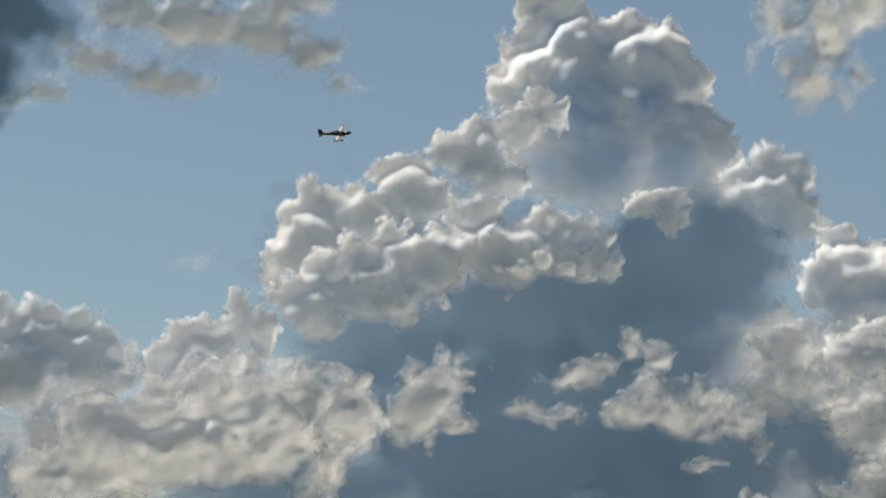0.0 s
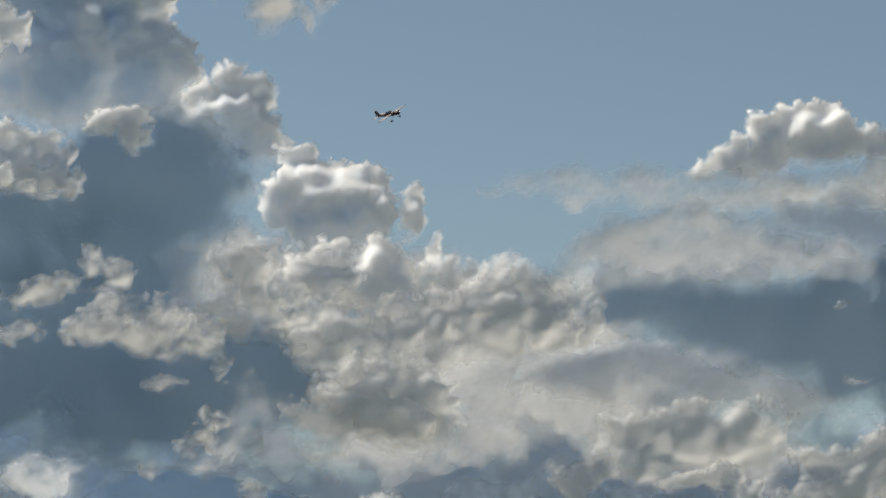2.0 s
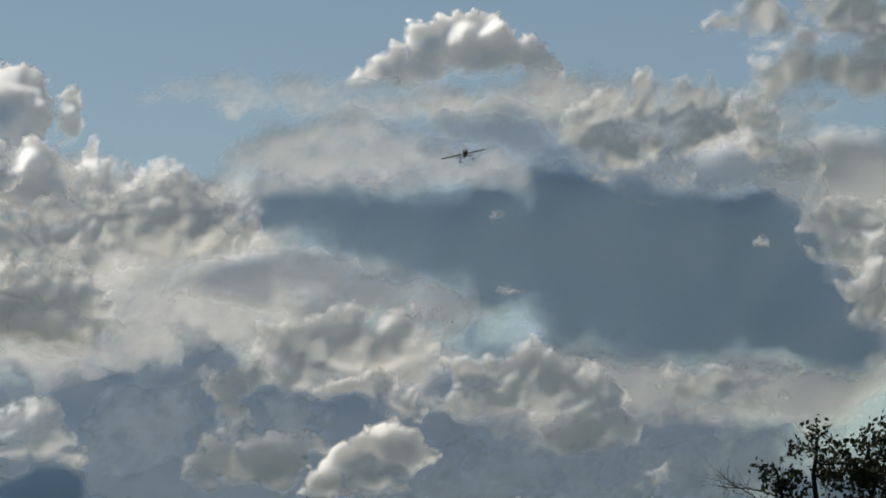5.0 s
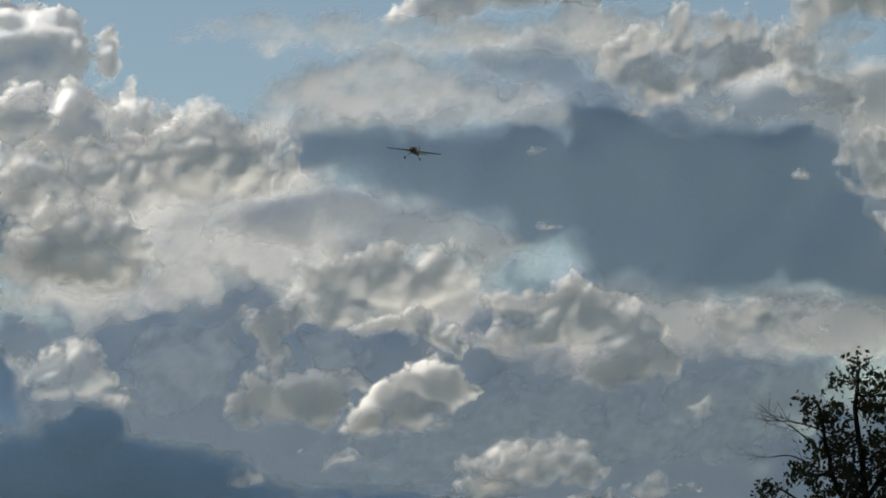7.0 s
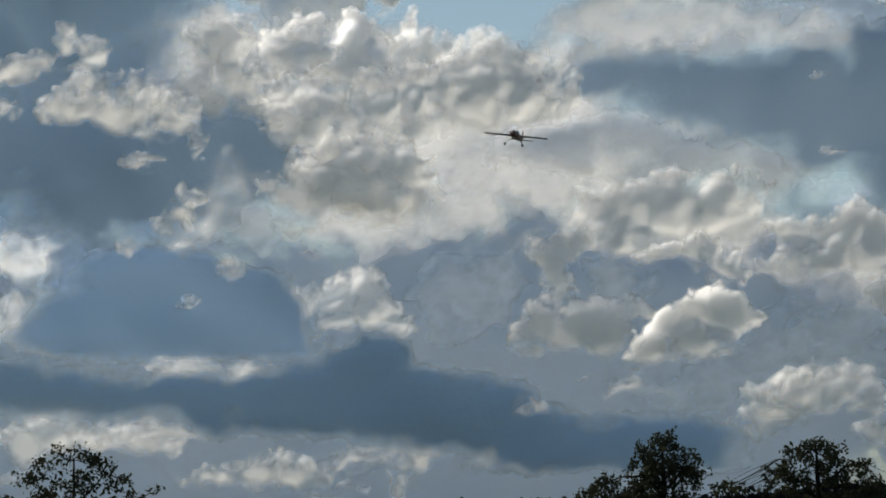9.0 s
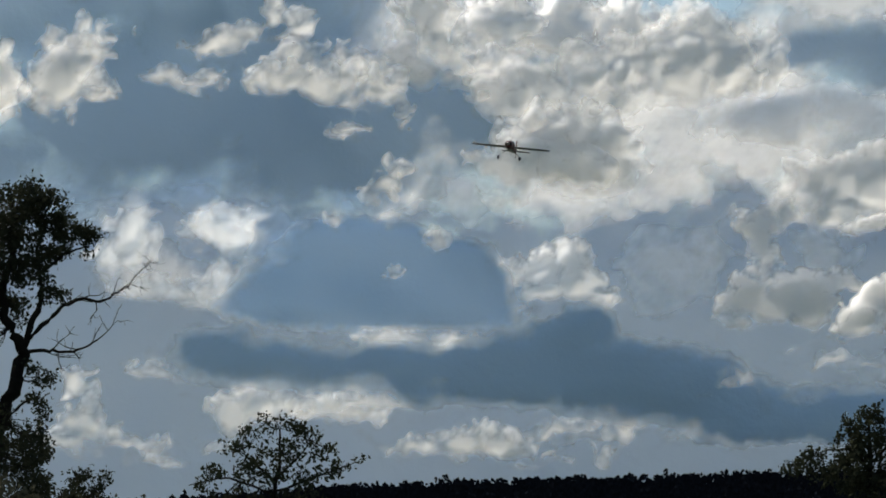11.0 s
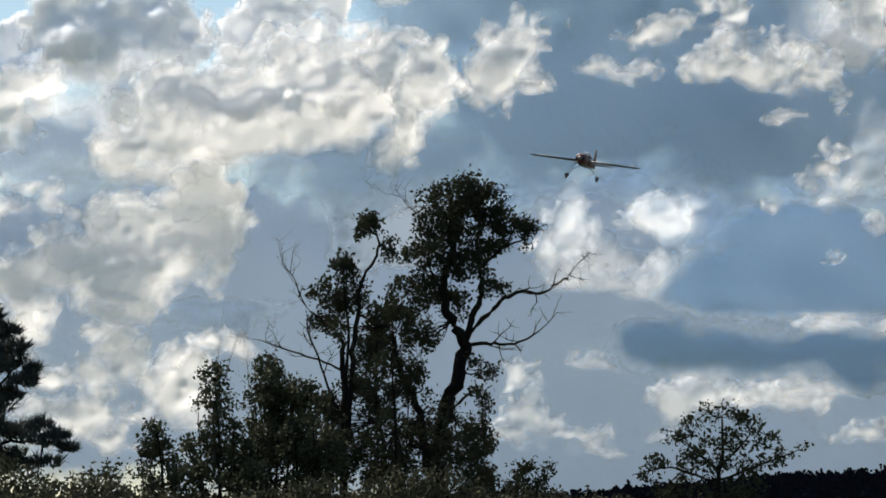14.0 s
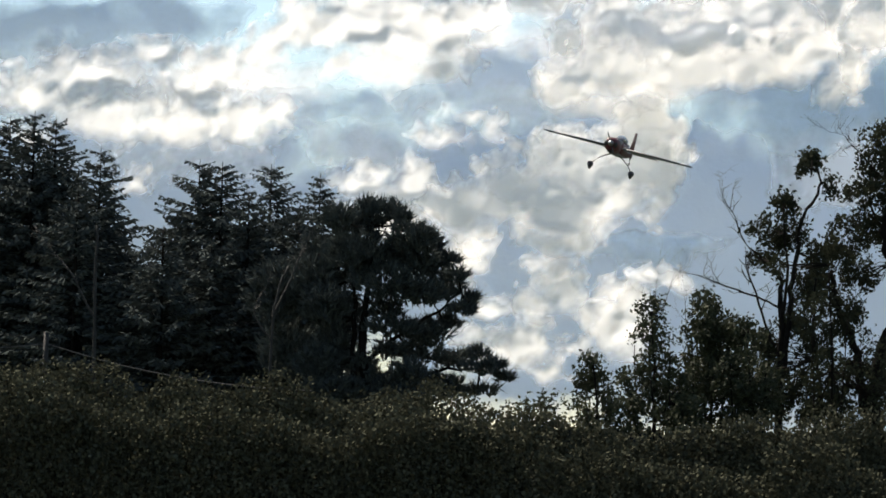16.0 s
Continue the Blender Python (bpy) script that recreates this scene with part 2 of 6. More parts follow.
    if heaped:
        soft = soft * (0.6 if not thin else 0.75) + foot * (0.4 if thin or cap >= 0.55 else 1.0)
    keep = Q > -0.27 * soft
    cover = np.clip(Q / soft, -0.6, 1.6)
    # grows inward from the edge; dark raises it to paint the body as shaded
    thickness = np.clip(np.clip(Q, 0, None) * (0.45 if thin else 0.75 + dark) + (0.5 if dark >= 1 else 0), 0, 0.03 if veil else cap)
    quad = keep[:-1, :-1] | keep[1:, :-1] | keep[:-1, 1:] | keep[1:, 1:]
    used = np.zeros(X.shape, bool)
    for s in ((slice(None, -1), slice(None, -1)), (slice(1, None), slice(None, -1)), (slice(None, -1), slice(1, None)), (slice(1, None), slice(1, None))):
        used[s] |= quad
    index = np.full(X.shape, -1)
    index[used] = np.arange(used.sum())
    Z = Z - Z[used].min()
    reach = distance * (1 - np.radians(Z))
    A, E = np.radians(X), np.radians(Y)
    place = np.stack([reach * np.sin(A) * np.cos(E), reach * np.cos(A) * np.cos(E), reach * np.sin(E) + EYE.z], -1)[used]
    faces = np.stack([index[:-1, :-1], index[:-1, 1:], index[1:, 1:], index[1:, :-1]], -1)[quad]
    cover, thickness = cover[used], thickness[used]
    if dark < 1 and not veil:
        # the far side closes the body, so that the sun reaches the front only over the top or through thin margins
        far = distance * (1 + np.radians(np.clip(Z, 0, 1.2) * 0.5))
        rear = np.stack([far * np.sin(A) * np.cos(E), far * np.cos(A) * np.cos(E), far * np.sin(E) + EYE.z], -1)[used]
        solid = faces[(cover[faces] > 1.0).all(1)]
        faces = np.concatenate([faces, solid[:, ::-1] + len(place)])
        place = np.concatenate([place, rear])
        cover, thickness = np.concatenate([cover, cover]), np.concatenate([thickness, thickness])
    me = bpy.data.meshes.new(name)
    me.vertices.add(len(place))
    me.vertices.foreach_set("co", place.ravel())
    me.loops.add(faces.size)
    me.loops.foreach_set("vertex_index", faces.ravel())
    me.polygons.add(len(faces))
    me.polygons.foreach_set("loop_start", np.arange(0, faces.size, 4))
    me.polygons.foreach_set("use_smooth", np.ones(len(faces), bool))
    me.update()
    me.validate()
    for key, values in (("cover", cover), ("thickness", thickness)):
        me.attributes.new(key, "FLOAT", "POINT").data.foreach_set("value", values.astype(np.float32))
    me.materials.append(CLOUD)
    return tagged(new(name, me), label, "cloud", "clouds in the sky")


# banks and bellies with dark set carry their shade in the cloud colour
cloud("cloud_bank", "dull blue-grey cloud base below the great tower", 3600, [
    (-9.97, 8.69, 1.43, 0.57), (-11.12, 8.33, 1.05, 0.57), (-8.63, 9.33, 1.05, 0.57), (-10.36, 8.82, 2.58, 1.15), (-7.95, 9.24, 2.48, 1.62),
    (-6.50, 8.78, 2.39, 1.53), (-8.89, 7.42, 3.15, 1.81), (-5.53, 7.18, 2.86, 1.91), (-11.66, 6.51, 2.86, 1.24), (-2.68, 7.57, 2.48, 1.43),
    (-5.06, 10.41, 1.43, 1.62), (-6.03, 10.03, 1.91, 1.62),
], soft=1, lump=0.25, dark=1.3, cap=0.92)
cloud("cloud_bank", "smooth slate-blue cloud layer filling the lower sky", 4850, [
    (-7.45, 3.02, 8.59, 4.01), (1.11, 3.05, 8.59, 4.01), (6.82, 3.97, 5.73, 3.15), (-15.71, 3.66, 7.64, 3.44), (-24.15, 3.65, 7.64, 3.15),
    (-4.65, 7.79, 4.01, 2.48), (-9.43, 10.15, 4.01, 1.91), (12.36, 2.05, 5.73, 2.86), (4.94, 5.70, 2.48, 1.15), (1.11, 7.43, 4.01, 1.62),
], soft=1.6, lump=0.3, dark=1, grow=2, cap=0.69)
cloud("cumulus_cloud", "tall white cumulus tower with shaded blue-grey face", 4000, [
    (-7.69, 14.19, 0.59, 0.63), (-8.17, 13.87, 0.38, 0.57), (-6.85, 13.93, 0.59, 0.57), (-6.22, 13.99, 0.57, 0.52), (-5.69, 13.94, 0.23, 0.44),
    (-8.60, 13.76, 0.27, 0.47), (-8.86, 13.24, 0.23, 0.45), (-8.44, 13.01, 0.52, 0.47), (-7.37, 12.98, 1.04, 1.04), (-6.11, 13.04, 0.76, 0.95),
    (-5.19, 12.48, 0.32, 0.44), (-4.97, 12.11, 0.21, 0.38), (-5.72, 12.05, 0.90, 0.85), (-6.97, 12.04, 1.23, 1.04), (-7.84, 11.93, 0.76, 0.76),
    (-5.33, 11.68, 0.52, 0.57),
], dark=0.35, soft=0.2, lump=0.8, cap=0.75)
cloud("cumulus_cloud", "lower cauliflower-topped shoulder of the cumulus tower", 3750, [
    (-7.91, 12.88, 0.40, 0.36), (-8.38, 12.49, 0.47, 0.38), (-9.06, 12.38, 0.34, 0.30), (-9.54, 12.14, 0.42, 0.36), (-10.12, 11.89, 0.42, 0.30),
    (-10.59, 11.68, 0.38, 0.28), (-9.10, 11.91, 0.57, 0.44), (-8.46, 11.50, 0.30, 0.34), (-8.80, 11.49, 0.57, 0.38), (-11.31, 11.19, 0.57, 0.36),
    (-11.83, 11.03, 0.44, 0.47), (-12.25, 10.50, 0.34, 0.63), (-11.01, 10.82, 0.76, 0.47), (-10.00, 11.23, 0.66, 0.47), (-12.42, 9.93, 0.28, 0.47),
    (-11.76, 10.23, 0.57, 0.57),
], soft=0.2, cap=0.6)
cloud("cumulus_cloud", "front tier of rounded cumulus domes", 3600, [
    (-9.03, 11.10, 0.47, 0.34), (-8.45, 10.78, 0.47, 0.28), (-7.92, 10.94, 0.38, 0.34), (-7.39, 10.92, 0.42, 0.36), (-6.95, 10.72, 0.25, 0.38),
    (-6.75, 10.29, 0.23, 0.32), (-10.42, 10.55, 0.47, 0.38), (-10.99, 10.39, 0.53, 0.42), (-11.56, 10.05, 0.51, 0.44), (-12.12, 9.60, 0.47, 0.47),
    (-9.46, 10.57, 0.42, 0.32), (-9.83, 10.09, 0.76, 0.51), (-8.58, 10.31, 0.85, 0.51), (-7.52, 10.33, 0.66, 0.42), (-10.78, 9.59, 0.85, 0.47),
    (-11.73, 9.19, 0.57, 0.44),
], soft=0.24, dark=0.25, cap=0.7)
cloud("cumulus_cloud", "small bright ragged cumulus ledge", 3450, [
    (-7.86, 10.37, 0.25, 0.30), (-8.19, 10.17, 0.28, 0.21), (-7.52, 10.14, 0.25, 0.19), (-7.13, 10.00, 0.27, 0.15), (-8.58, 10.23, 0.17, 0.11),
    (-9.63, 9.67, 0.15, 0.19), (-9.11, 10.22, 0.23, 0.08),
], soft=0.25, lump=0.8)
cloud("cumulus_cloud", "ribbed white cumulus lump at the cloud foot", 3500, [
    (-13.68, 8.99, 0.34, 0.30), (-14.01, 8.79, 0.32, 0.32), (-14.28, 8.45, 0.32, 0.34), (-14.51, 8.11, 0.23, 0.38), (-13.76, 8.56, 0.38, 0.27),
    (-13.84, 8.08, 0.32, 0.34), (-13.38, 8.57, 0.32, 0.28), (-14.30, 7.74, 0.25, 0.25), (-12.95, 8.49, 0.38, 0.28), (-13.02, 9.24, 0.34, 0.45),
    (-12.68, 8.97, 0.38, 0.57),
], soft=0.18, lump=1)
cloud("cumulus_cloud", "small white-topped cumulus before a dark cloud face", 3500, [
    (-5.81, 11.34, 0.32, 0.32), (-6.19, 11.20, 0.32, 0.23), (-6.48, 11.12, 0.21, 0.13), (-5.71, 11.01, 0.32, 0.38),
], dark=0.5, soft=0.22)
cloud("cumulus_cloud", "grey-white cumulus with sunlit upper edge", 3350, [
    (-16.58, 8.88, 0.66, 0.51), (-15.82, 8.95, 0.47, 0.40), (-15.24, 8.60, 0.38, 0.49), (-16.18, 8.37, 1.04, 0.57), (-17.42, 8.79, 0.57, 0.66),
    (-16.73, 7.98, 0.76, 0.57), (-15.40, 8.03, 0.57, 0.47),
], soft=0.35, dark=0.15)
cloud("cumulus_cloud", "broad bank of soft broken cumulus", 3250, [
    (-15.09, 7.38, 0.85, 0.47), (-14.14, 7.32, 0.76, 0.47), (-13.02, 7.83, 0.85, 0.47), (-12.16, 7.76, 0.47, 0.57), (-15.54, 6.71, 1.04, 0.57),
    (-14.21, 6.66, 1.14, 0.57), (-12.99, 6.79, 0.95, 0.57), (-12.23, 7.09, 0.57, 0.66), (-11.66, 6.92, 0.38, 0.57), (-13.67, 7.43, 0.85, 0.47),
    (-16.09, 6.40, 0.57, 0.47), (-11.55, 6.36, 0.38, 0.47),
], soft=0.5, thin=1, lump=0.8)
cloud("cloud_wisp", "small ragged white cloud scrap", 3100, [
    (-11.02, 7.88, 0.34, 0.38), (-11.20, 7.41, 0.32, 0.38), (-11.31, 7.88, 0.25, 0.28), (-9.78, 8.10, 0.57, 0.32), (-9.45, 8.35, 0.15, 0.23),
    (-9.96, 7.63, 0.44, 0.44), (-10.24, 7.24, 0.34, 0.25), (-9.38, 7.45, 0.34, 0.17),
], soft=0.3, thin=1)
cloud("cloud_wisp", "torn white cloud scrap over dark cloud", 3100, [
    (-7.40, 8.39, 0.47, 0.25), (-6.87, 8.49, 0.38, 0.19), (-6.35, 8.83, 0.21, 0.28), (-6.11, 8.46, 0.25, 0.15), (-7.77, 7.72, 0.47, 0.15),
    (-7.38, 7.73, 0.23, 0.17), (-8.64, 8.55, 0.08, 0.11),
], soft=0.4, thin=1)
cloud("cumulus_cloud", "low broken white cumulus puffs", 3100, [
    (-6.24, 7.84, 0.57, 0.32), (-5.57, 7.76, 0.47, 0.38), (-5.10, 7.53, 0.38, 0.25), (-4.91, 8.09, 0.25, 0.17), (-4.53, 7.63, 0.38, 0.28),
    (-4.24, 7.16, 0.25, 0.19), (-5.19, 6.88, 0.27, 0.09),
], soft=0.35, thin=1)
cloud("cumulus_cloud", "heaped puffs of grey-white cumulus", 3450, [
    (-3.97, 8.95, 0.44, 0.38), (-3.59, 8.67, 0.38, 0.44), (-3.30, 8.30, 0.28, 0.38), (-4.25, 9.14, 0.19, 0.23), (-2.50, 8.77, 0.53, 0.51),
    (-2.92, 8.58, 0.25, 0.28), (-2.92, 7.97, 0.38, 0.25), (-2.45, 7.83, 0.47, 0.38), (-2.36, 6.80, 0.47, 0.38), (-3.77, 8.01, 0.17, 0.09),
    (-2.73, 7.50, 0.42, 0.21),
], soft=0.35)
cloud("cloud_wisp", "soft torn grey-white cloud with frayed edge", 3300, [
    (-15.09, 14.17, 1.04, 0.57), (-13.92, 14.03, 0.95, 0.76), (-12.75, 13.98, 0.85, 0.66), (-11.96, 13.63, 0.57, 0.57), (-11.46, 13.18, 0.38, 0.34),
    (-14.37, 13.17, 1.04, 0.47), (-15.73, 13.48, 0.85, 0.47), (-16.48, 12.88, 0.66, 0.28), (-17.04, 12.67, 0.38, 0.28), (-11.08, 13.28, 0.38, 0.13),
    (-12.38, 14.56, 0.85, 0.47), (-14.06, 12.75, 0.28, 0.13),
], soft=0.6, lump=0.6, cap=0.22)
cloud("cloud_wisp", "dark slate-grey cloud edge", 3000, [
    (-17.21, 14.16, 1.42, 0.81), (-17.55, 13.20, 0.85, 0.95), (-16.47, 13.87, 0.57, 0.45),
], soft=0.6, lump=0.3, dark=2)
cloud("cloud_wisp", "thin hanging veil of white cloud", 3300, [
    (-3.80, 14.42, 0.57, 0.47), (-3.03, 14.13, 0.57, 0.66), (-2.45, 14.60, 0.57, 0.57), (-4.33, 13.76, 0.21, 0.66), (-3.32, 13.29, 0.44, 0.57),
    (-2.84, 13.01, 0.28, 0.57), (-2.55, 13.47, 0.28, 0.57), (-4.19, 14.14, 0.23, 0.38),
], soft=0.6, lump=0.6, thin=1)
cloud("cloud_wisp", "faint small wisp of cloud in blue sky", 3300, [
    (-13.92, 10.16, 0.42, 0.19), (-13.59, 10.36, 0.19, 0.09), (-14.74, 9.14, 0.15, 0.09),
], soft=0.6, lump=0.6, thin=1)
cloud("cumulus_cloud", "rounded grey-white cumulus with bright edges", 3800, [
    (-4.08, 11.80, 0.49, 0.47), (-3.60, 11.70, 0.32, 0.42), (-4.47, 11.51, 0.44, 0.42), (-3.40, 11.14, 0.38, 0.47), (-3.88, 11.04, 0.85, 0.57),
    (-4.75, 10.75, 0.42, 0.57), (-4.17, 10.28, 0.85, 0.47), (-4.84, 10.27, 0.28, 0.28), (-3.87, 9.76, 0.28, 0.15),
], dark=0.15, soft=0.25, cap=0.5)
cloud("cumulus_cloud", "cumulus with ragged lit crest and smooth shaded front", 3700, [
    (-2.92, 10.67, 0.32, 0.32), (-2.39, 10.57, 0.47, 0.30), (-1.86, 10.57, 0.38, 0.32), (-1.52, 10.20, 0.21, 0.38), (-3.01, 10.33, 0.28, 0.19),
    (-2.14, 9.91, 0.76, 0.57), (-2.82, 9.81, 0.57, 0.57), (-2.24, 9.44, 0.95, 0.47), (-1.66, 9.63, 0.38, 0.47), (-0.99, 10.01, 0.21, 0.32),
    (-0.99, 9.68, 0.25, 0.28),
], dark=0.4, soft=0.16, cap=0.7)
cloud("cumulus_cloud", "heaped white cumulus domes", 3500, [
    (-2.52, 8.77, 0.47, 0.44), (-2.14, 8.96, 0.44, 0.38), (-1.52, 9.11, 0.47, 0.34), (-1.18, 8.87, 0.32, 0.38), (-0.56, 9.25, 0.23, 0.30),
    (-0.71, 8.82, 0.28, 0.28), (-0.23, 8.78, 0.38, 0.34), (0.15, 8.96, 0.19, 0.21), (-1.66, 8.49, 0.66, 0.47), (-2.38, 8.40, 0.66, 0.38),
    (-0.99, 8.30, 0.47, 0.34),
], soft=0.25, cap=0.25)
cloud("cumulus_cloud", "rounded white cumulus shoulder", 3400, [
    (0.63, 8.40, 0.57, 0.44), (1.10, 8.30, 0.47, 0.45), (0.05, 8.11, 0.51, 0.38), (-0.42, 8.02, 0.47, 0.42), (-1.19, 7.93, 0.53, 0.38),
    (-2.04, 7.97, 0.47, 0.30), (-2.81, 8.06, 0.44, 0.25), (0.53, 7.74, 0.85, 0.47), (-0.81, 7.45, 0.95, 0.44), (-2.14, 7.36, 0.85, 0.47),
    (1.38, 7.83, 0.47, 0.47),
], soft=0.4, thin=1, cap=0.16)
cloud("cumulus_cloud", "grey-white cumulus puffs below the tower", 3400, [
    (-3.87, 8.96, 0.38, 0.32), (-3.58, 8.67, 0.34, 0.47), (-4.16, 9.24, 0.19, 0.15), (-3.48, 8.20, 0.42, 0.28), (-4.91, 8.05, 0.28, 0.19),
    (-4.43, 7.63, 0.38, 0.34), (-5.20, 7.81, 0.38, 0.34), (-3.76, 8.06, 0.19, 0.08), (-2.90, 7.64, 0.34, 0.19),
], soft=0.4, thin=1)
cloud("cumulus_cloud", "ragged sunlit cumulus with grey underside", 3300, [
    (-1.42, 6.90, 0.53, 0.38), (-1.94, 6.80, 0.47, 0.42), (-2.55, 6.55, 0.38, 0.32), (-0.99, 6.86, 0.34, 0.38), (-0.74, 6.49, 0.25, 0.47),
    (-1.98, 6.37, 0.85, 0.42), (-1.22, 6.29, 0.57, 0.47), (-2.67, 5.93, 0.28, 0.23),
], soft=0.4, thin=1, cap=0.14)
cloud("cloud_wisp", "pale scrap of cloud", 3300, [
    (-4.38, 6.13, 0.32, 0.28), (-4.56, 5.79, 0.19, 0.23), (-3.64, 5.18, 0.32, 0.17), (-4.17, 7.17, 0.19, 0.13), (-5.01, 6.91, 0.17, 0.11),
], soft=0.45, thin=1)
cloud("cloud_bank", "soft pale grey cloud layer between cumulus heaps", 4300, [
    (0.09, 7.64, 1.04, 0.47), (1.24, 7.28, 1.23, 0.47), (2.39, 7.29, 1.23, 0.47), (1.45, 6.52, 1.42, 0.57), (0.11, 6.50, 0.95, 0.57),
    (3.06, 6.73, 1.04, 0.47), (0.84, 8.41, 0.85, 0.38), (3.73, 7.12, 0.76, 0.38), (-1.63, 7.61, 1.14, 0.57), (-2.85, 7.29, 0.95, 0.66),
    (-3.48, 6.05, 1.52, 0.76),
], soft=0.9, lump=0.5, dark=0.3, cap=0.3)
cloud("cumulus_cloud", "white domed cumulus cap", 4100, [
    (5.43, 11.40, 0.47, 0.30), (6.01, 11.39, 0.42, 0.32), (5.04, 11.16, 0.38, 0.38), (6.49, 11.12, 0.42, 0.28), (6.97, 10.93, 0.42, 0.34),
    (7.26, 10.70, 0.23, 0.28), (6.10, 10.93, 0.85, 0.42), (5.24, 10.79, 0.57, 0.32), (4.47, 10.78, 0.57, 0.32), (3.99, 10.63, 0.38, 0.19),
    (4.76, 10.55, 0.76, 0.25),
], soft=0.2, dark=0.3, lump=0.85)
cloud("cloud_wisp", "smooth pale veil of cloud across the dome", 3900, [
    (3.22, 10.44, 1.33, 0.28), (1.68, 10.51, 0.76, 0.28), (5.14, 10.36, 1.52, 0.34), (6.78, 10.37, 1.14, 0.38), (0.44, 10.30, 0.38, 0.17),
    (1.69, 10.13, 0.47, 0.23), (7.45, 10.56, 0.76, 0.32), (3.80, 10.16, 1.14, 0.28),
], soft=0.6, lump=0.5, thin=1)
cloud("cumulus_cloud", "bright soft rim of the wide cloud", 3640, [
    (3.23, 9.68, 0.66, 0.40), (2.65, 9.48, 0.57, 0.42), (4.00, 9.69, 0.57, 0.32), (2.08, 9.29, 0.47, 0.28), (4.57, 9.41, 0.66, 0.28),
    (1.71, 8.81, 0.38, 0.38), (5.34, 9.32, 0.66, 0.21), (6.11, 9.23, 0.57, 0.21), (6.69, 9.04, 0.47, 0.19), (2.95, 9.11, 1.04, 0.47),
    (4.19, 9.12, 0.95, 0.38), (2.00, 8.34, 0.38, 0.47), (6.02, 8.94, 0.57, 0.17),
], soft=0.5, lump=0.5, thin=1, cap=0.06)
cloud("cumulus_cloud", "wide cloud with dark slate belly", 3540, [
    (3.24, 8.45, 1.14, 0.57), (2.48, 8.44, 0.66, 0.57), (4.58, 8.27, 1.33, 0.76), (6.31, 8.19, 1.52, 0.95), (7.93, 8.19, 1.71, 1.04),
    (9.36, 8.00, 1.52, 1.04), (10.60, 7.90, 1.04, 1.14), (6.50, 7.43, 1.23, 0.76), (8.22, 7.05, 1.71, 0.95), (9.83, 6.86, 1.90, 1.04),
    (11.25, 6.67, 1.33, 1.04), (12.00, 6.28, 1.04, 0.76), (9.17, 6.30, 1.90, 0.57), (7.46, 6.39, 0.57, 0.57), (11.45, 7.51, 0.57, 0.85),
    (7.45, 8.85, 1.04, 0.38), (5.35, 7.80, 1.52, 0.66), (4.01, 7.98, 1.14, 0.47),
], soft=0.55, lump=0.4, dark=1.6, cap=0.84)
cloud("cumulus_cloud", "bright lumpy cumulus heads over the dark belly", 3420, [
    (8.75, 10.27, 0.34, 0.34), (8.08, 10.03, 0.42, 0.32), (7.74, 9.70, 0.30, 0.38), (9.18, 10.08, 0.42, 0.34), (9.71, 10.17, 0.38, 0.32),
    (10.18, 9.93, 0.32, 0.32), (8.99, 9.61, 0.47, 0.34), (8.41, 9.42, 0.57, 0.34), (9.51, 9.02, 0.25, 0.21), (9.22, 9.04, 0.21, 0.13),
    (8.03, 9.14, 0.47, 0.17), (8.89, 8.55, 0.47, 0.09), (9.85, 9.60, 0.47, 0.38),
], soft=0.35, thin=1, cap=0.14)
cloud("cumulus_cloud", "white cumulus edge beyond the dark belly", 3380, [
    (11.37, 9.21, 0.28, 0.32), (11.13, 8.93, 0.32, 0.28), (11.46, 8.74, 0.19, 0.38), (10.61, 9.97, 0.32, 0.38), (10.71, 9.50, 0.32, 0.38),
    (12.26, 8.35, 0.42, 0.28), (11.93, 8.17, 0.32, 0.32), (12.59, 8.16, 0.38, 0.42), (12.21, 7.79, 0.47, 0.32), (12.68, 7.50, 0.42, 0.47),
    (12.57, 6.84, 0.42, 0.47),
], soft=0.4, thin=1, cap=0.12)
cloud("cloud_wisp", "white ragged cloud with wispy top", 3600, [
    (10.34, 11.58, 0.47, 0.19), (10.82, 11.76, 0.47, 0.44), (9.95, 11.39, 0.38, 0.13), (10.91, 11.24, 0.47, 0.19), (11.48, 11.37, 0.47, 0.38),
    (12.25, 11.64, 0.66, 0.57), (12.82, 11.35, 0.57, 0.57), (11.29, 10.72, 0.57, 0.57), (12.05, 10.71, 0.76, 0.47), (10.90, 10.35, 0.42, 0.47),
    (12.62, 10.51, 0.57, 0.57), (11.76, 10.15, 0.57, 0.28), (13.57, 11.05, 0.57, 0.85),
], soft=0.5, lump=0.6, thin=1)
cloud("cloud_bank", "dull white cloud body between cap and belly", 3760, [
    (3.23, 9.02, 1.42, 0.66), (5.06, 9.13, 1.80, 0.57), (6.97, 9.23, 1.80, 0.76), (8.89, 9.04, 1.61, 0.85), (10.23, 8.84, 1.14, 0.95),
    (11.17, 8.55, 0.66, 1.14), (4.38, 9.79, 1.52, 0.38), (6.49, 9.99, 1.61, 0.47), (8.41, 9.80, 1.33, 0.57), (2.28, 8.44, 0.66, 0.76),
    (11.73, 7.42, 0.76, 1.14),
], soft=0.6, lump=0.5, dark=0.3, cap=0.3)
cloud("cloud_bank", "blue-grey hollow between veil and rim", 3700, [
    (5.53, 9.70, 1.14, 0.27), (6.49, 9.61, 0.95, 0.34), (7.26, 9.33, 0.76, 0.38), (8.22, 8.85, 0.85, 0.28),
], soft=0.4, lump=0.4, dark=1.2, cap=0.6)
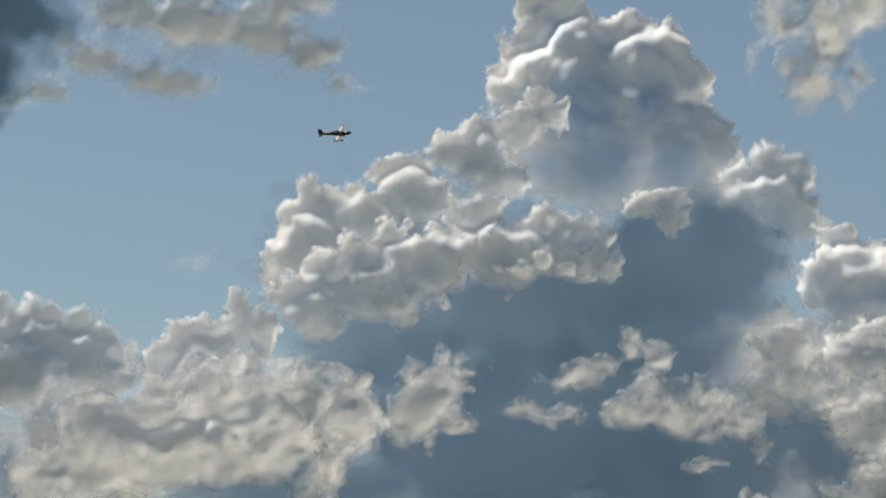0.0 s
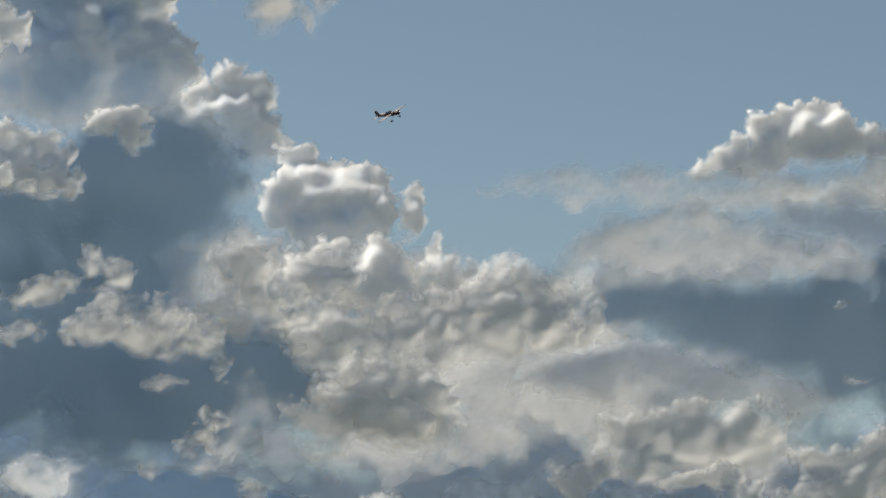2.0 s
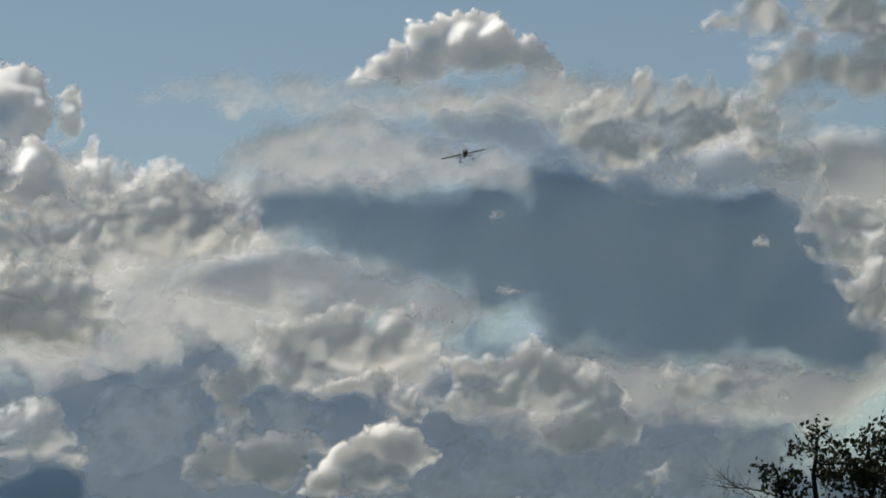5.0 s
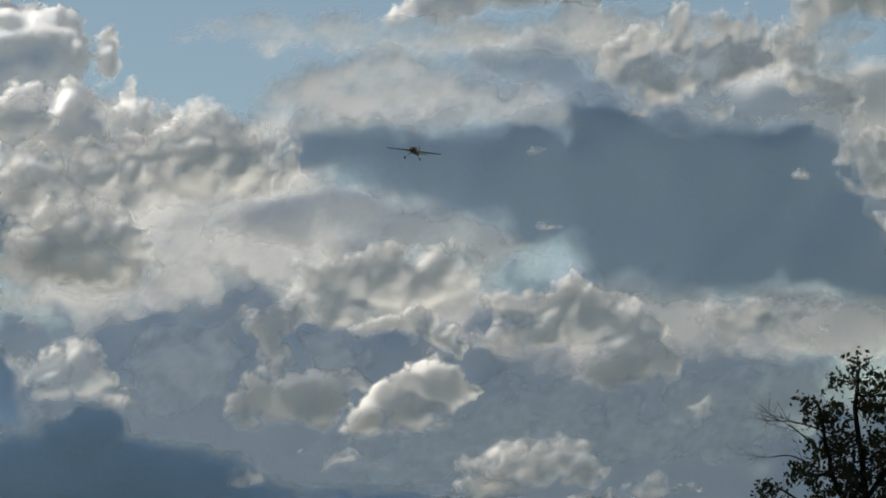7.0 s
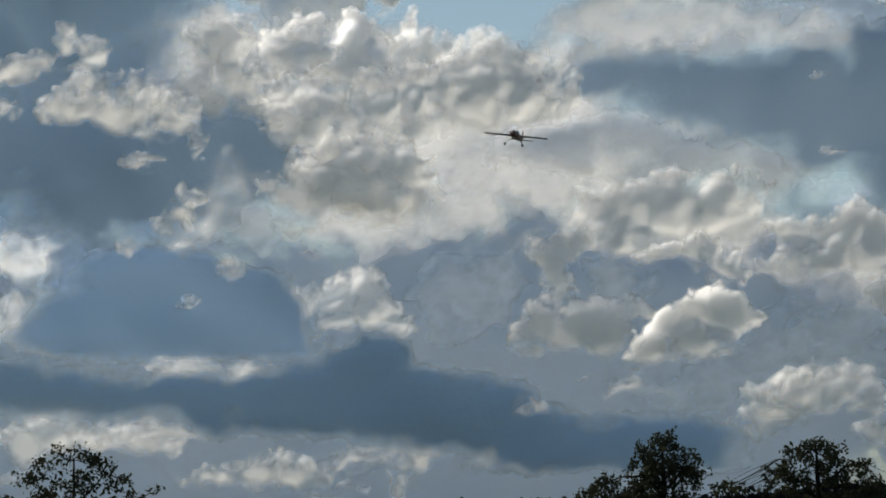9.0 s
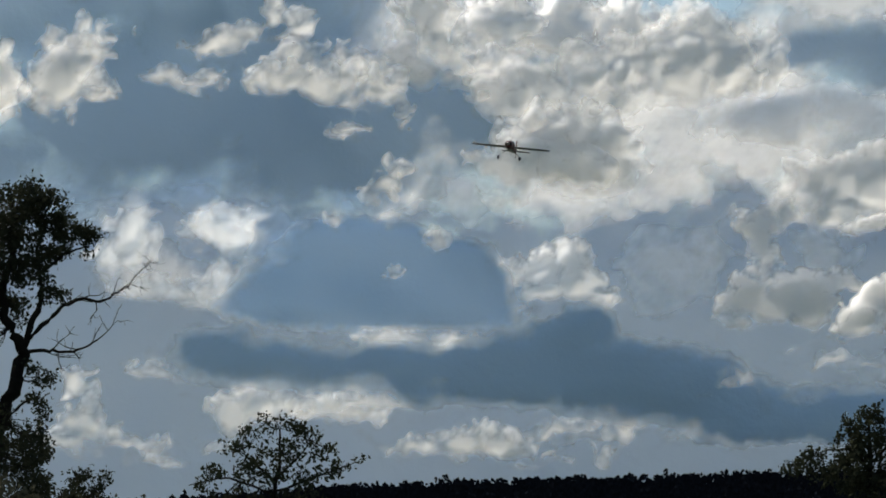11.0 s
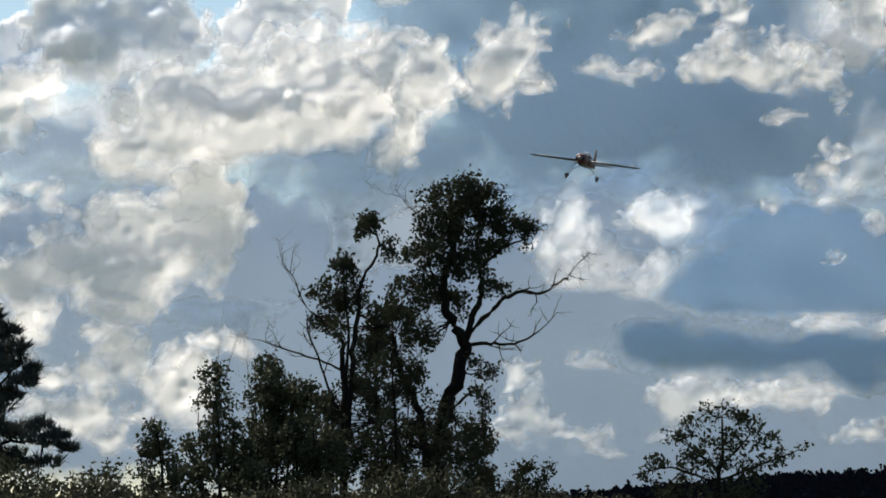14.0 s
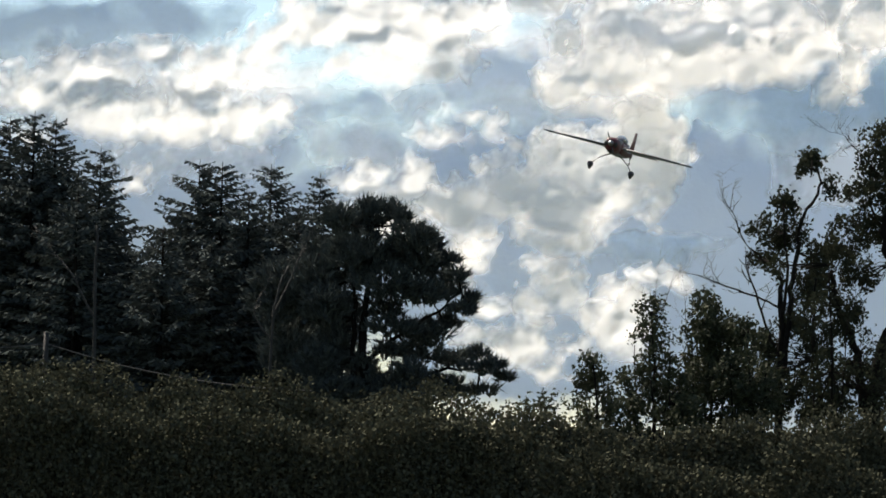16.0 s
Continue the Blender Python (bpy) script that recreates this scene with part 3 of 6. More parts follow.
cloud("cloud_bank", "soft pale shelf under the dark belly", 3850, [
    (3.06, 7.50, 1.42, 0.47), (4.49, 7.23, 1.33, 0.57), (5.64, 6.95, 0.85, 0.42), (3.83, 6.75, 1.42, 0.47), (5.17, 6.67, 0.76, 0.32),
    (1.92, 7.20, 1.14, 0.57),
], soft=0.55, lump=0.5, dark=0.2, cap=0.25)
cloud("cloud_wisp", "tiny white scraps before the dark belly", 3300, [
    (10.13, 8.75, 0.08, 0.11), (6.31, 8.36, 0.17, 0.09), (10.74, 7.90, 0.15, 0.11), (6.50, 7.07, 0.23, 0.08), (11.05, 5.35, 0.19, 0.09),
], soft=0.35, lump=0.6, thin=1, grow=0.2, step=0.02)
cloud("cumulus_cloud", "low grey-white cumulus with bright upper edges", 3450, [
    (3.22, 6.35, 0.57, 0.32), (2.64, 6.07, 0.44, 0.38), (2.17, 5.69, 0.42, 0.28), (3.79, 6.54, 0.47, 0.25), (4.36, 6.54, 0.42, 0.25),
    (5.12, 6.49, 0.30, 0.21), (5.26, 6.15, 0.23, 0.34), (3.60, 5.97, 0.95, 0.57), (4.55, 5.97, 0.85, 0.57), (3.02, 5.50, 0.66, 0.38),
], soft=0.4, thin=1, cap=0.16)
cloud("cumulus_cloud", "bright curved streak of cumulus", 3200, [
    (3.69, 5.36, 0.38, 0.19), (4.16, 5.36, 0.47, 0.21), (4.64, 5.16, 0.38, 0.25), (4.87, 4.93, 0.13, 0.19), (3.40, 5.36, 0.13, 0.09),
], soft=0.18, lump=0.8, thin=1)
cloud("cumulus_cloud", "sunlit upright pillar of cumulus", 3300, [
    (1.98, 5.51, 0.34, 0.23), (2.36, 5.65, 0.28, 0.15), (1.83, 5.17, 0.25, 0.38), (1.93, 4.75, 0.23, 0.38), (1.59, 4.09, 0.32, 0.32),
    (2.45, 4.32, 0.57, 0.25), (3.11, 4.37, 0.47, 0.23), (1.41, 3.71, 0.38, 0.23), (2.07, 3.99, 0.57, 0.38), (2.73, 3.89, 0.47, 0.38),
], soft=0.22, thin=1)
cloud("cumulus_cloud", "fan-shaped white cumulus with soft flanks", 3200, [
    (4.35, 4.55, 0.34, 0.25), (3.97, 4.17, 0.47, 0.38), (4.63, 4.26, 0.38, 0.38), (3.49, 3.75, 0.44, 0.32), (4.25, 3.79, 0.47, 0.32),
    (4.92, 4.26, 0.19, 0.19), (3.21, 3.47, 0.23, 0.15),
], soft=0.2, thin=1, lump=0.8)
cloud("cumulus_cloud", "peaked white cumulus with grey flank", 3350, [
    (6.93, 5.85, 0.38, 0.28), (6.64, 5.62, 0.38, 0.32), (7.30, 5.61, 0.47, 0.38), (6.98, 6.06, 0.11, 0.15), (5.88, 5.72, 0.38, 0.27),
    (5.59, 5.77, 0.23, 0.19), (6.07, 5.34, 0.38, 0.19), (7.77, 5.28, 0.57, 0.42), (7.96, 4.71, 0.61, 0.45), (7.57, 4.52, 0.38, 0.32),
    (7.11, 5.29, 0.57, 0.34), (5.68, 5.01, 0.38, 0.19), (6.44, 5.20, 0.57, 0.28), (8.43, 4.70, 0.23, 0.32),
], soft=0.28, thin=1)
cloud("cloud_wisp", "soft white cloud under a dark base", 3300, [
    (10.04, 5.53, 0.66, 0.32), (9.48, 5.40, 0.57, 0.38), (10.70, 5.57, 0.66, 0.27), (9.20, 5.73, 0.23, 0.23), (10.32, 5.20, 0.85, 0.23),
    (9.07, 3.85, 0.19, 0.25), (8.79, 3.71, 0.13, 0.13),
], soft=0.5, lump=0.6, thin=1)
cloud("cloud_bank", "slate-blue cloud under the broken cumulus", 3900, [
    (6.34, 3.97, 1.33, 0.57), (7.75, 3.77, 1.33, 0.57), (9.08, 4.13, 1.14, 0.57), (5.39, 3.69, 1.04, 0.47), (9.63, 3.56, 1.14, 0.57),
    (6.72, 4.44, 0.85, 0.38), (0.17, 4.75, 1.04, 0.85), (0.93, 5.13, 0.57, 0.76), (2.64, 4.94, 0.57, 0.47), (3.21, 4.93, 0.66, 0.47),
    (4.91, 3.22, 2.46, 0.57), (10.40, 4.30, 1.04, 0.76),
], soft=0.9, lump=0.3, dark=1, cap=0.5)
cloud("cumulus_cloud", "low white cloud over the trees", 3100, [
    (6.61, 3.21, 0.47, 0.32), (6.14, 2.93, 0.57, 0.32), (5.66, 2.70, 0.57, 0.25), (5.19, 2.51, 0.38, 0.13), (6.99, 2.83, 0.38, 0.28),
    (8.21, 2.63, 0.57, 0.19),
], soft=0.45, thin=1)
cloud("cloud_wisp", "thin bright cloud streak", 3100, [
    (2.85, 3.07, 0.76, 0.11), (2.38, 3.26, 0.32, 0.11), (3.70, 2.95, 0.57, 0.08), (1.33, 2.84, 0.44, 0.13), (1.57, 2.87, 0.21, 0.15),
    (1.05, 2.65, 0.38, 0.11),
], soft=0.4, lump=0.6, thin=1)
cloud("cloud_bank", "square dark slate cloud with flat base", 3700, [
    (-5.76, 4.42, 1.23, 0.57), (-4.63, 4.42, 1.23, 0.57), (-3.50, 4.42, 0.95, 0.55), (-2.93, 4.33, 0.42, 0.44), (-5.11, 5.18, 1.23, 0.57),
    (-3.88, 4.99, 0.85, 0.47), (-6.52, 4.14, 0.57, 0.32), (-3.21, 4.71, 0.57, 0.57), (-4.26, 4.14, 1.61, 0.28), (-2.74, 4.16, 0.25, 0.32),
    (-6.51, 4.04, 0.38, 0.21), (-2.69, 4.56, 0.21, 0.47), (-5.58, 3.99, 1.14, 0.17), (-3.69, 3.99, 1.14, 0.17),
], soft=0.28, grow=0.25, lump=0.3, dark=1.4, cap=0.88)
cloud("cloud_bank", "high dull blue cloud sheet", 3800, [
    (-8.01, 6.98, 1.52, 0.57), (-9.15, 6.70, 1.23, 0.57), (-6.68, 6.88, 1.42, 0.57), (-7.73, 6.13, 1.61, 0.57), (-5.83, 6.59, 1.14, 0.47),
    (-9.63, 5.95, 0.85, 0.57), (-6.13, 5.17, 1.04, 0.57), (-4.97, 6.01, 1.04, 0.57),
], soft=0.7, lump=0.3, dark=1.2, cap=0.8)
cloud("cloud_bank", "rounded dark cloud shoulder over a flat base", 3600, [
    (-1.32, 3.66, 0.76, 0.44), (-0.94, 3.85, 0.28, 0.28), (-2.17, 3.29, 1.14, 0.42), (-0.66, 3.18, 1.33, 0.47), (0.48, 2.89, 1.33, 0.47),
    (-1.42, 2.90, 1.90, 0.42), (1.05, 2.51, 1.52, 0.38), (1.99, 2.13, 1.52, 0.42), (-3.69, 3.10, 1.52, 0.32), (-5.10, 3.10, 1.42, 0.28),
    (-6.32, 3.20, 1.23, 0.38), (-7.26, 3.29, 1.14, 0.42), (-2.93, 2.72, 2.46, 0.25), (3.69, 2.21, 1.52, 0.57), (-0.09, 2.52, 1.90, 0.25),
], soft=0.34, grow=0.5, lump=0.3, dark=1.5, cap=0.97)
cloud("cumulus_cloud", "bright crumbling cumulus beside a dark cloud", 3900, [
    (-2.22, 4.66, 0.32, 0.25), (-2.41, 4.33, 0.21, 0.38), (-1.79, 4.70, 0.38, 0.28), (-1.41, 4.84, 0.28, 0.25), (-1.14, 5.06, 0.13, 0.25),
    (-1.22, 4.42, 0.38, 0.38), (-1.79, 4.28, 0.47, 0.28), (-2.17, 4.00, 0.32, 0.13), (-0.84, 4.23, 0.25, 0.25), (-0.70, 4.04, 0.11, 0.13),
], soft=0.22, lump=0.85, thin=1)
cloud("cloud_wisp", "small round white puff", 3300, [
    (-4.30, 4.61, 0.19, 0.13), (-4.44, 4.52, 0.13, 0.08), (-3.55, 5.30, 0.32, 0.15), (-3.74, 5.13, 0.19, 0.09), (-5.07, 6.97, 0.25, 0.11),
], soft=0.3, lump=0.7, thin=1, grow=0.2, step=0.02)
cloud("cloud_wisp", "ragged small white cloud", 3300, [
    (-4.21, 6.22, 0.27, 0.27), (-4.40, 5.89, 0.23, 0.25), (-4.02, 6.31, 0.17, 0.17), (-4.64, 5.32, 0.15, 0.09), (-4.16, 7.12, 0.19, 0.11),
    (-5.30, 5.46, 0.19, 0.19),
], soft=0.35, lump=0.7, thin=1)
cloud("cloud_wisp", "pale low cloud rows between dark bands", 3850, [
    (-6.33, 3.81, 1.33, 0.09), (-4.16, 3.76, 1.61, 0.09), (-4.54, 3.48, 0.42, 0.28), (-3.40, 3.43, 0.47, 0.27), (-4.16, 3.62, 0.57, 0.19),
    (-6.80, 4.47, 0.66, 0.38), (-7.08, 5.26, 0.57, 0.42), (-7.26, 4.14, 0.57, 0.28),
], soft=0.4, lump=0.6, thin=1)
cloud("cumulus_cloud", "long low white cumulus over the wooded ridge", 3900, [
    (-6.88, 2.45, 0.66, 0.28), (-6.04, 2.30, 0.76, 0.23), (-5.01, 2.35, 0.57, 0.25), (-3.87, 1.64, 0.66, 0.23), (-3.12, 1.78, 0.47, 0.28),
    (-2.37, 1.78, 0.47, 0.28), (-2.84, 2.11, 0.13, 0.15), (-1.42, 2.01, 0.57, 0.15), (-0.47, 1.95, 0.28, 0.32), (-0.85, 1.58, 0.28, 0.23),
    (1.04, 1.90, 0.85, 0.15), (-2.08, 1.49, 0.57, 0.19),
], soft=0.35, lump=0.8, thin=1)
cloud("cloud_wisp", "white cloud behind the near trees", 3300, [
    (6.15, 3.03, 0.57, 0.38), (5.67, 2.76, 0.57, 0.38), (5.29, 2.43, 0.66, 0.19), (6.71, 3.12, 0.38, 0.28), (7.16, 2.37, 0.38, 0.23),
], soft=0.4, lump=0.8, thin=1)
cloud("cumulus_cloud", "white domed cumulus over broken cloud", 3300, [
    (-1.25, 6.95, 0.57, 0.34), (-1.82, 6.87, 0.47, 0.38), (-2.20, 6.59, 0.38, 0.32), (-0.77, 6.80, 0.34, 0.38), (-0.59, 6.42, 0.38, 0.47),
    (-1.54, 6.44, 0.76, 0.42), (-2.40, 6.26, 0.28, 0.23), (-0.97, 6.14, 0.57, 0.28),
], soft=0.4, thin=1, cap=0.12)
cloud("cumulus_cloud", "loose white cumulus puffs in a row", 3250, [
    (-6.10, 7.96, 0.47, 0.34), (-6.58, 7.82, 0.34, 0.25), (-5.72, 8.01, 0.38, 0.28), (-6.29, 7.63, 0.47, 0.17), (-5.14, 7.81, 0.47, 0.32),
    (-4.67, 7.90, 0.38, 0.32), (-8.20, 7.83, 0.42, 0.25), (-7.72, 7.78, 0.38, 0.19), (-7.44, 7.92, 0.23, 0.19), (-6.04, 8.72, 0.32, 0.32),
    (-6.23, 8.95, 0.19, 0.28), (-5.76, 8.43, 0.19, 0.11), (-5.06, 6.96, 0.25, 0.11), (-4.10, 7.09, 0.23, 0.11),
], soft=0.4, thin=1, lump=0.8)
cloud("cumulus_cloud", "torn bright cumulus with hanging tail", 3200, [
    (-9.95, 8.12, 0.47, 0.38), (-9.48, 8.35, 0.32, 0.28), (-9.34, 8.45, 0.13, 0.25), (-9.81, 7.74, 0.47, 0.32), (-10.19, 7.46, 0.32, 0.28),
    (-9.34, 7.60, 0.32, 0.19), (-9.72, 7.27, 0.19, 0.23), (-11.18, 7.93, 0.42, 0.42), (-11.42, 7.45, 0.38, 0.57), (-11.51, 6.80, 0.25, 0.44),
    (-11.04, 8.11, 0.25, 0.23), (-11.80, 8.02, 0.38, 0.47), (-11.56, 6.33, 0.19, 0.23),
], soft=0.35, thin=1, lump=0.85)
cloud("cumulus_cloud", "broad heaps of bright cumulus", 3500, [
    (-2.55, 8.72, 0.51, 0.42), (-2.08, 8.52, 0.47, 0.38), (-1.41, 8.70, 0.57, 0.47), (-2.94, 8.44, 0.23, 0.19), (-0.84, 8.50, 0.57, 0.38),
    (-1.70, 8.05, 0.76, 0.38), (-2.85, 7.88, 0.66, 0.32), (-0.75, 7.84, 0.76, 0.42), (0.20, 8.10, 0.76, 0.57), (0.96, 8.27, 0.66, 0.57),
    (1.52, 7.88, 0.57, 0.47), (-0.07, 8.67, 0.57, 0.38), (0.69, 8.75, 0.57, 0.28), (-0.94, 8.03, 0.57, 0.38), (-3.61, 8.64, 0.47, 0.47),
    (-3.99, 8.08, 0.57, 0.38),
], soft=0.4, thin=1, cap=0.12)
cloud("cloud_bank", "soft grey-white cloud field", 4200, [
    (0.84, 6.95, 1.52, 0.76), (-0.57, 7.36, 1.52, 0.76), (2.07, 6.92, 1.33, 0.85), (-2.00, 7.48, 1.33, 0.66), (-3.43, 7.51, 1.14, 0.57),
    (0.35, 6.02, 1.14, 0.57), (-3.80, 8.36, 1.14, 0.76), (-2.46, 8.53, 1.33, 0.76), (-0.08, 8.30, 1.71, 0.85), (1.81, 8.06, 1.33, 0.85),
    (-5.33, 8.29, 1.14, 0.57),
], soft=0.8, lump=0.5, thin=1)
cloud("cloud_wisp", "pale broken cloud rising behind the bands", 3900, [
    (-8.78, 5.10, 0.47, 0.57), (-9.16, 4.81, 0.42, 0.42), (-8.22, 4.24, 1.04, 0.32), (-7.45, 5.28, 0.38, 0.38), (-6.98, 5.18, 0.38, 0.38),
    (-7.27, 4.42, 0.42, 0.19), (-8.59, 5.57, 0.28, 0.32), (-7.65, 4.05, 0.95, 0.21), (-6.69, 5.36, 0.28, 0.23), (-4.21, 6.00, 0.38, 0.42),
    (-4.41, 5.72, 0.28, 0.28), (-3.92, 6.28, 0.28, 0.28), (-5.36, 5.45, 0.38, 0.17),
], soft=0.5, lump=0.65, thin=1)
cloud("cumulus_cloud", "low bright cumulus with stepped edge", 3900, [
    (-6.57, 2.39, 0.57, 0.32), (-7.04, 2.21, 0.42, 0.38), (-5.72, 2.48, 0.76, 0.19), (-4.60, 2.47, 1.04, 0.17), (-9.59, 2.70, 0.38, 0.25),
    (-9.31, 2.51, 0.25, 0.17), (-8.26, 2.88, 0.66, 0.17), (-9.41, 2.04, 0.57, 0.38), (-9.79, 1.67, 0.57, 0.28), (-8.94, 1.75, 0.85, 0.15),
    (-8.09, 1.46, 0.66, 0.15), (-4.39, 3.59, 0.57, 0.25), (-4.67, 3.41, 0.28, 0.23),
], soft=0.4, lump=0.7, thin=1)
cloud("cumulus_cloud", "broad sunlit cumulus with grey hollows", 3500, [
    (-17.26, 8.57, 0.76, 0.44), (-16.51, 8.67, 0.57, 0.38), (-15.94, 8.49, 0.66, 0.57), (-17.73, 8.19, 0.57, 0.47), (-15.37, 8.30, 0.57, 0.66),
    (-16.88, 7.92, 0.85, 0.57), (-17.83, 7.35, 0.66, 0.57), (-16.13, 7.64, 0.76, 0.57), (-18.58, 7.90, 0.76, 0.76),
], soft=0.35, dark=0.4, cap=0.6)
cloud("cumulus_cloud", "dazzling white cumulus arm", 3300, [
    (-12.99, 8.02, 0.66, 0.44), (-12.22, 8.12, 0.53, 0.38), (-13.65, 7.93, 0.57, 0.42), (-14.23, 7.65, 0.57, 0.42), (-11.84, 7.83, 0.28, 0.57),
    (-12.70, 7.46, 0.85, 0.57), (-13.56, 7.27, 0.85, 0.57), (-14.51, 7.17, 0.76, 0.47), (-15.18, 6.98, 0.66, 0.47), (-15.84, 6.60, 0.66, 0.44),
    (-13.85, 6.80, 0.95, 0.34), (-14.99, 6.51, 0.76, 0.38), (-16.31, 6.41, 0.47, 0.34), (-12.42, 7.08, 0.57, 0.32), (-11.08, 8.02, 0.34, 0.38),
    (-11.27, 7.55, 0.32, 0.42), (-11.37, 6.98, 0.23, 0.42), (-11.51, 6.51, 0.17, 0.28), (-11.75, 6.41, 0.13, 0.19),
], soft=0.4, thin=1, cap=0.05)
cloud("cumulus_cloud", "streaked high cumulus edge", 3700, [
    (-14.03, 8.50, 0.44, 0.57), (-14.32, 8.12, 0.38, 0.38), (-13.75, 8.78, 0.38, 0.38), (-13.17, 8.97, 0.38, 0.23), (-12.89, 8.78, 0.28, 0.19),
], soft=0.3, dark=0.4, cap=0.6)
cloud("cloud_bank", "grey hollow under the bright cumulus", 3850, [
    (-17.16, 6.69, 1.23, 0.66), (-15.94, 6.04, 0.95, 0.47), (-17.35, 5.94, 1.23, 0.38), (-15.27, 5.95, 0.57, 0.38), (-17.92, 6.41, 1.04, 0.57),
    (-15.94, 7.36, 0.66, 0.47),
], soft=0.6, lump=0.4, dark=1, cap=0.7)
cloud("cumulus_cloud", "curled white cumulus crest", 3300, [
    (-16.03, 5.57, 0.47, 0.23), (-16.50, 5.33, 0.38, 0.28), (-15.56, 5.43, 0.38, 0.32), (-15.93, 5.00, 0.76, 0.38), (-15.08, 5.10, 0.57, 0.47),
    (-14.70, 4.91, 0.38, 0.47), (-16.69, 4.72, 0.76, 0.38), (-15.65, 4.53, 0.95, 0.38), (-17.44, 4.43, 0.66, 0.34), (-17.91, 4.24, 0.57, 0.38),
    (-16.31, 4.24, 0.85, 0.42), (-14.23, 5.28, 0.32, 0.23), (-14.89, 5.76, 0.47, 0.47), (-14.80, 4.34, 0.19, 0.23), (-16.40, 3.77, 0.57, 0.28),
], soft=0.35, thin=1, cap=0.05)
cloud("cloud_wisp", "pale ragged cloud low behind the trees", 3500, [
    (-16.40, 3.21, 0.47, 0.42), (-16.68, 2.64, 0.38, 0.28), (-14.71, 3.20, 0.57, 0.23), (-16.87, 1.98, 0.57, 0.38), (-16.03, 2.17, 0.85, 0.23),
    (-15.27, 2.45, 0.57, 0.57), (-17.81, 3.49, 0.47, 0.57), (-17.71, 2.17, 0.66, 0.19), (-14.23, 3.20, 0.57, 0.15), (-17.43, 2.64, 0.38, 0.28),
    (-15.46, 2.83, 0.38, 0.28),
], soft=0.5, lump=0.65, thin=1, cap=0.05)
cloud("cumulus_cloud", "large dazzling cumulus with grey base", 3400, [
    (-20.48, 7.24, 0.85, 0.53), (-19.72, 7.26, 0.76, 0.57), (-18.96, 7.47, 0.76, 0.57), (-18.29, 7.30, 0.57, 0.57), (-21.23, 6.83, 0.66, 0.38),
    (-18.36, 6.73, 0.57, 0.38), (-19.22, 6.71, 0.76, 0.42), (-20.08, 6.59, 0.66, 0.28), (-21.98, 6.62, 0.66, 0.38), (-17.63, 7.61, 0.57, 0.38),
], soft=0.4, thin=1, cap=0.05)
cloud("cumulus_cloud", "bright white cumulus high over the pines", 3500, [
    (-24.24, 6.34, 1.04, 0.38), (-23.21, 6.67, 0.85, 0.32), (-25.17, 6.02, 0.76, 0.38), (-22.44, 6.22, 0.76, 0.42), (-21.76, 5.68, 0.76, 0.42),
    (-22.89, 5.55, 0.85, 0.42), (-24.03, 5.60, 0.95, 0.38), (-25.15, 5.36, 0.76, 0.28), (-23.43, 4.68, 0.38, 0.28), (-22.12, 5.29, 0.57, 0.28),
], soft=0.5, thin=1, cap=0.05)
cloud("cumulus_cloud", "white cumulus rising beside the pines", 3500, [
    (-19.55, 4.81, 0.57, 0.27), (-18.87, 4.64, 0.57, 0.42), (-18.20, 4.37, 0.47, 0.42), (-20.02, 4.89, 0.38, 0.17), (-17.71, 3.82, 0.28, 0.32),
    (-19.05, 4.06, 0.76, 0.42), (-17.86, 5.90, 0.47, 0.23), (-17.48, 5.72, 0.23, 0.47), (-18.33, 5.50, 0.57, 0.23),
], soft=0.45, thin=1, cap=0.05)
cloud("cumulus_cloud", "bright broken cumulus below the high bank", 3450, [
    (-17.17, 4.78, 0.57, 0.32), (-16.51, 5.27, 0.57, 0.38), (-15.94, 5.00, 0.57, 0.47), (-16.77, 4.32, 0.76, 0.42), (-15.73, 4.34, 0.47, 0.42),
    (-16.19, 3.95, 0.66, 0.32), (-16.56, 3.56, 0.47, 0.19), (-15.27, 4.83, 0.47, 0.57), (-14.69, 4.56, 0.28, 0.47), (-16.26, 3.00, 0.42, 0.47),
    (-16.54, 2.62, 0.32, 0.23), (-14.52, 5.32, 0.47, 0.38),
], soft=0.4, thin=1, cap=0.05)
cloud("cumulus_cloud", "high dazzling bank over the field edge", 3400, [
    (-16.26, 6.41, 0.57, 0.38), (-15.51, 6.81, 0.85, 0.57), (-14.57, 7.11, 0.85, 0.57), (-13.61, 6.94, 0.76, 0.47), (-12.86, 7.14, 0.66, 0.57),
    (-15.68, 6.14, 0.85, 0.38), (-14.83, 6.35, 0.76, 0.38), (-15.01, 5.78, 0.57, 0.38), (-12.21, 7.62, 0.57, 0.57), (-11.53, 6.70, 0.32, 0.47),
    (-11.17, 7.45, 0.47, 0.57), (-14.01, 7.59, 0.85, 0.47),
], soft=0.4, thin=1, cap=0.05)
cloud("cloud_bank", "grey shadowed cloud base over the pines", 3700, [
    (-23.89, 7.20, 1.90, 0.47), (-25.03, 7.34, 1.52, 0.47), (-22.67, 7.35, 1.23, 0.38), (-26.33, 7.00, 1.42, 0.66), (-18.92, 6.06, 1.04, 0.21),
    (-20.63, 6.10, 1.04, 0.23), (-19.69, 6.32, 0.95, 0.25), (-15.34, 3.78, 1.33, 0.32), (-14.29, 3.81, 0.76, 0.28),
], soft=0.45, lump=0.3, dark=1.2, cap=0.8)
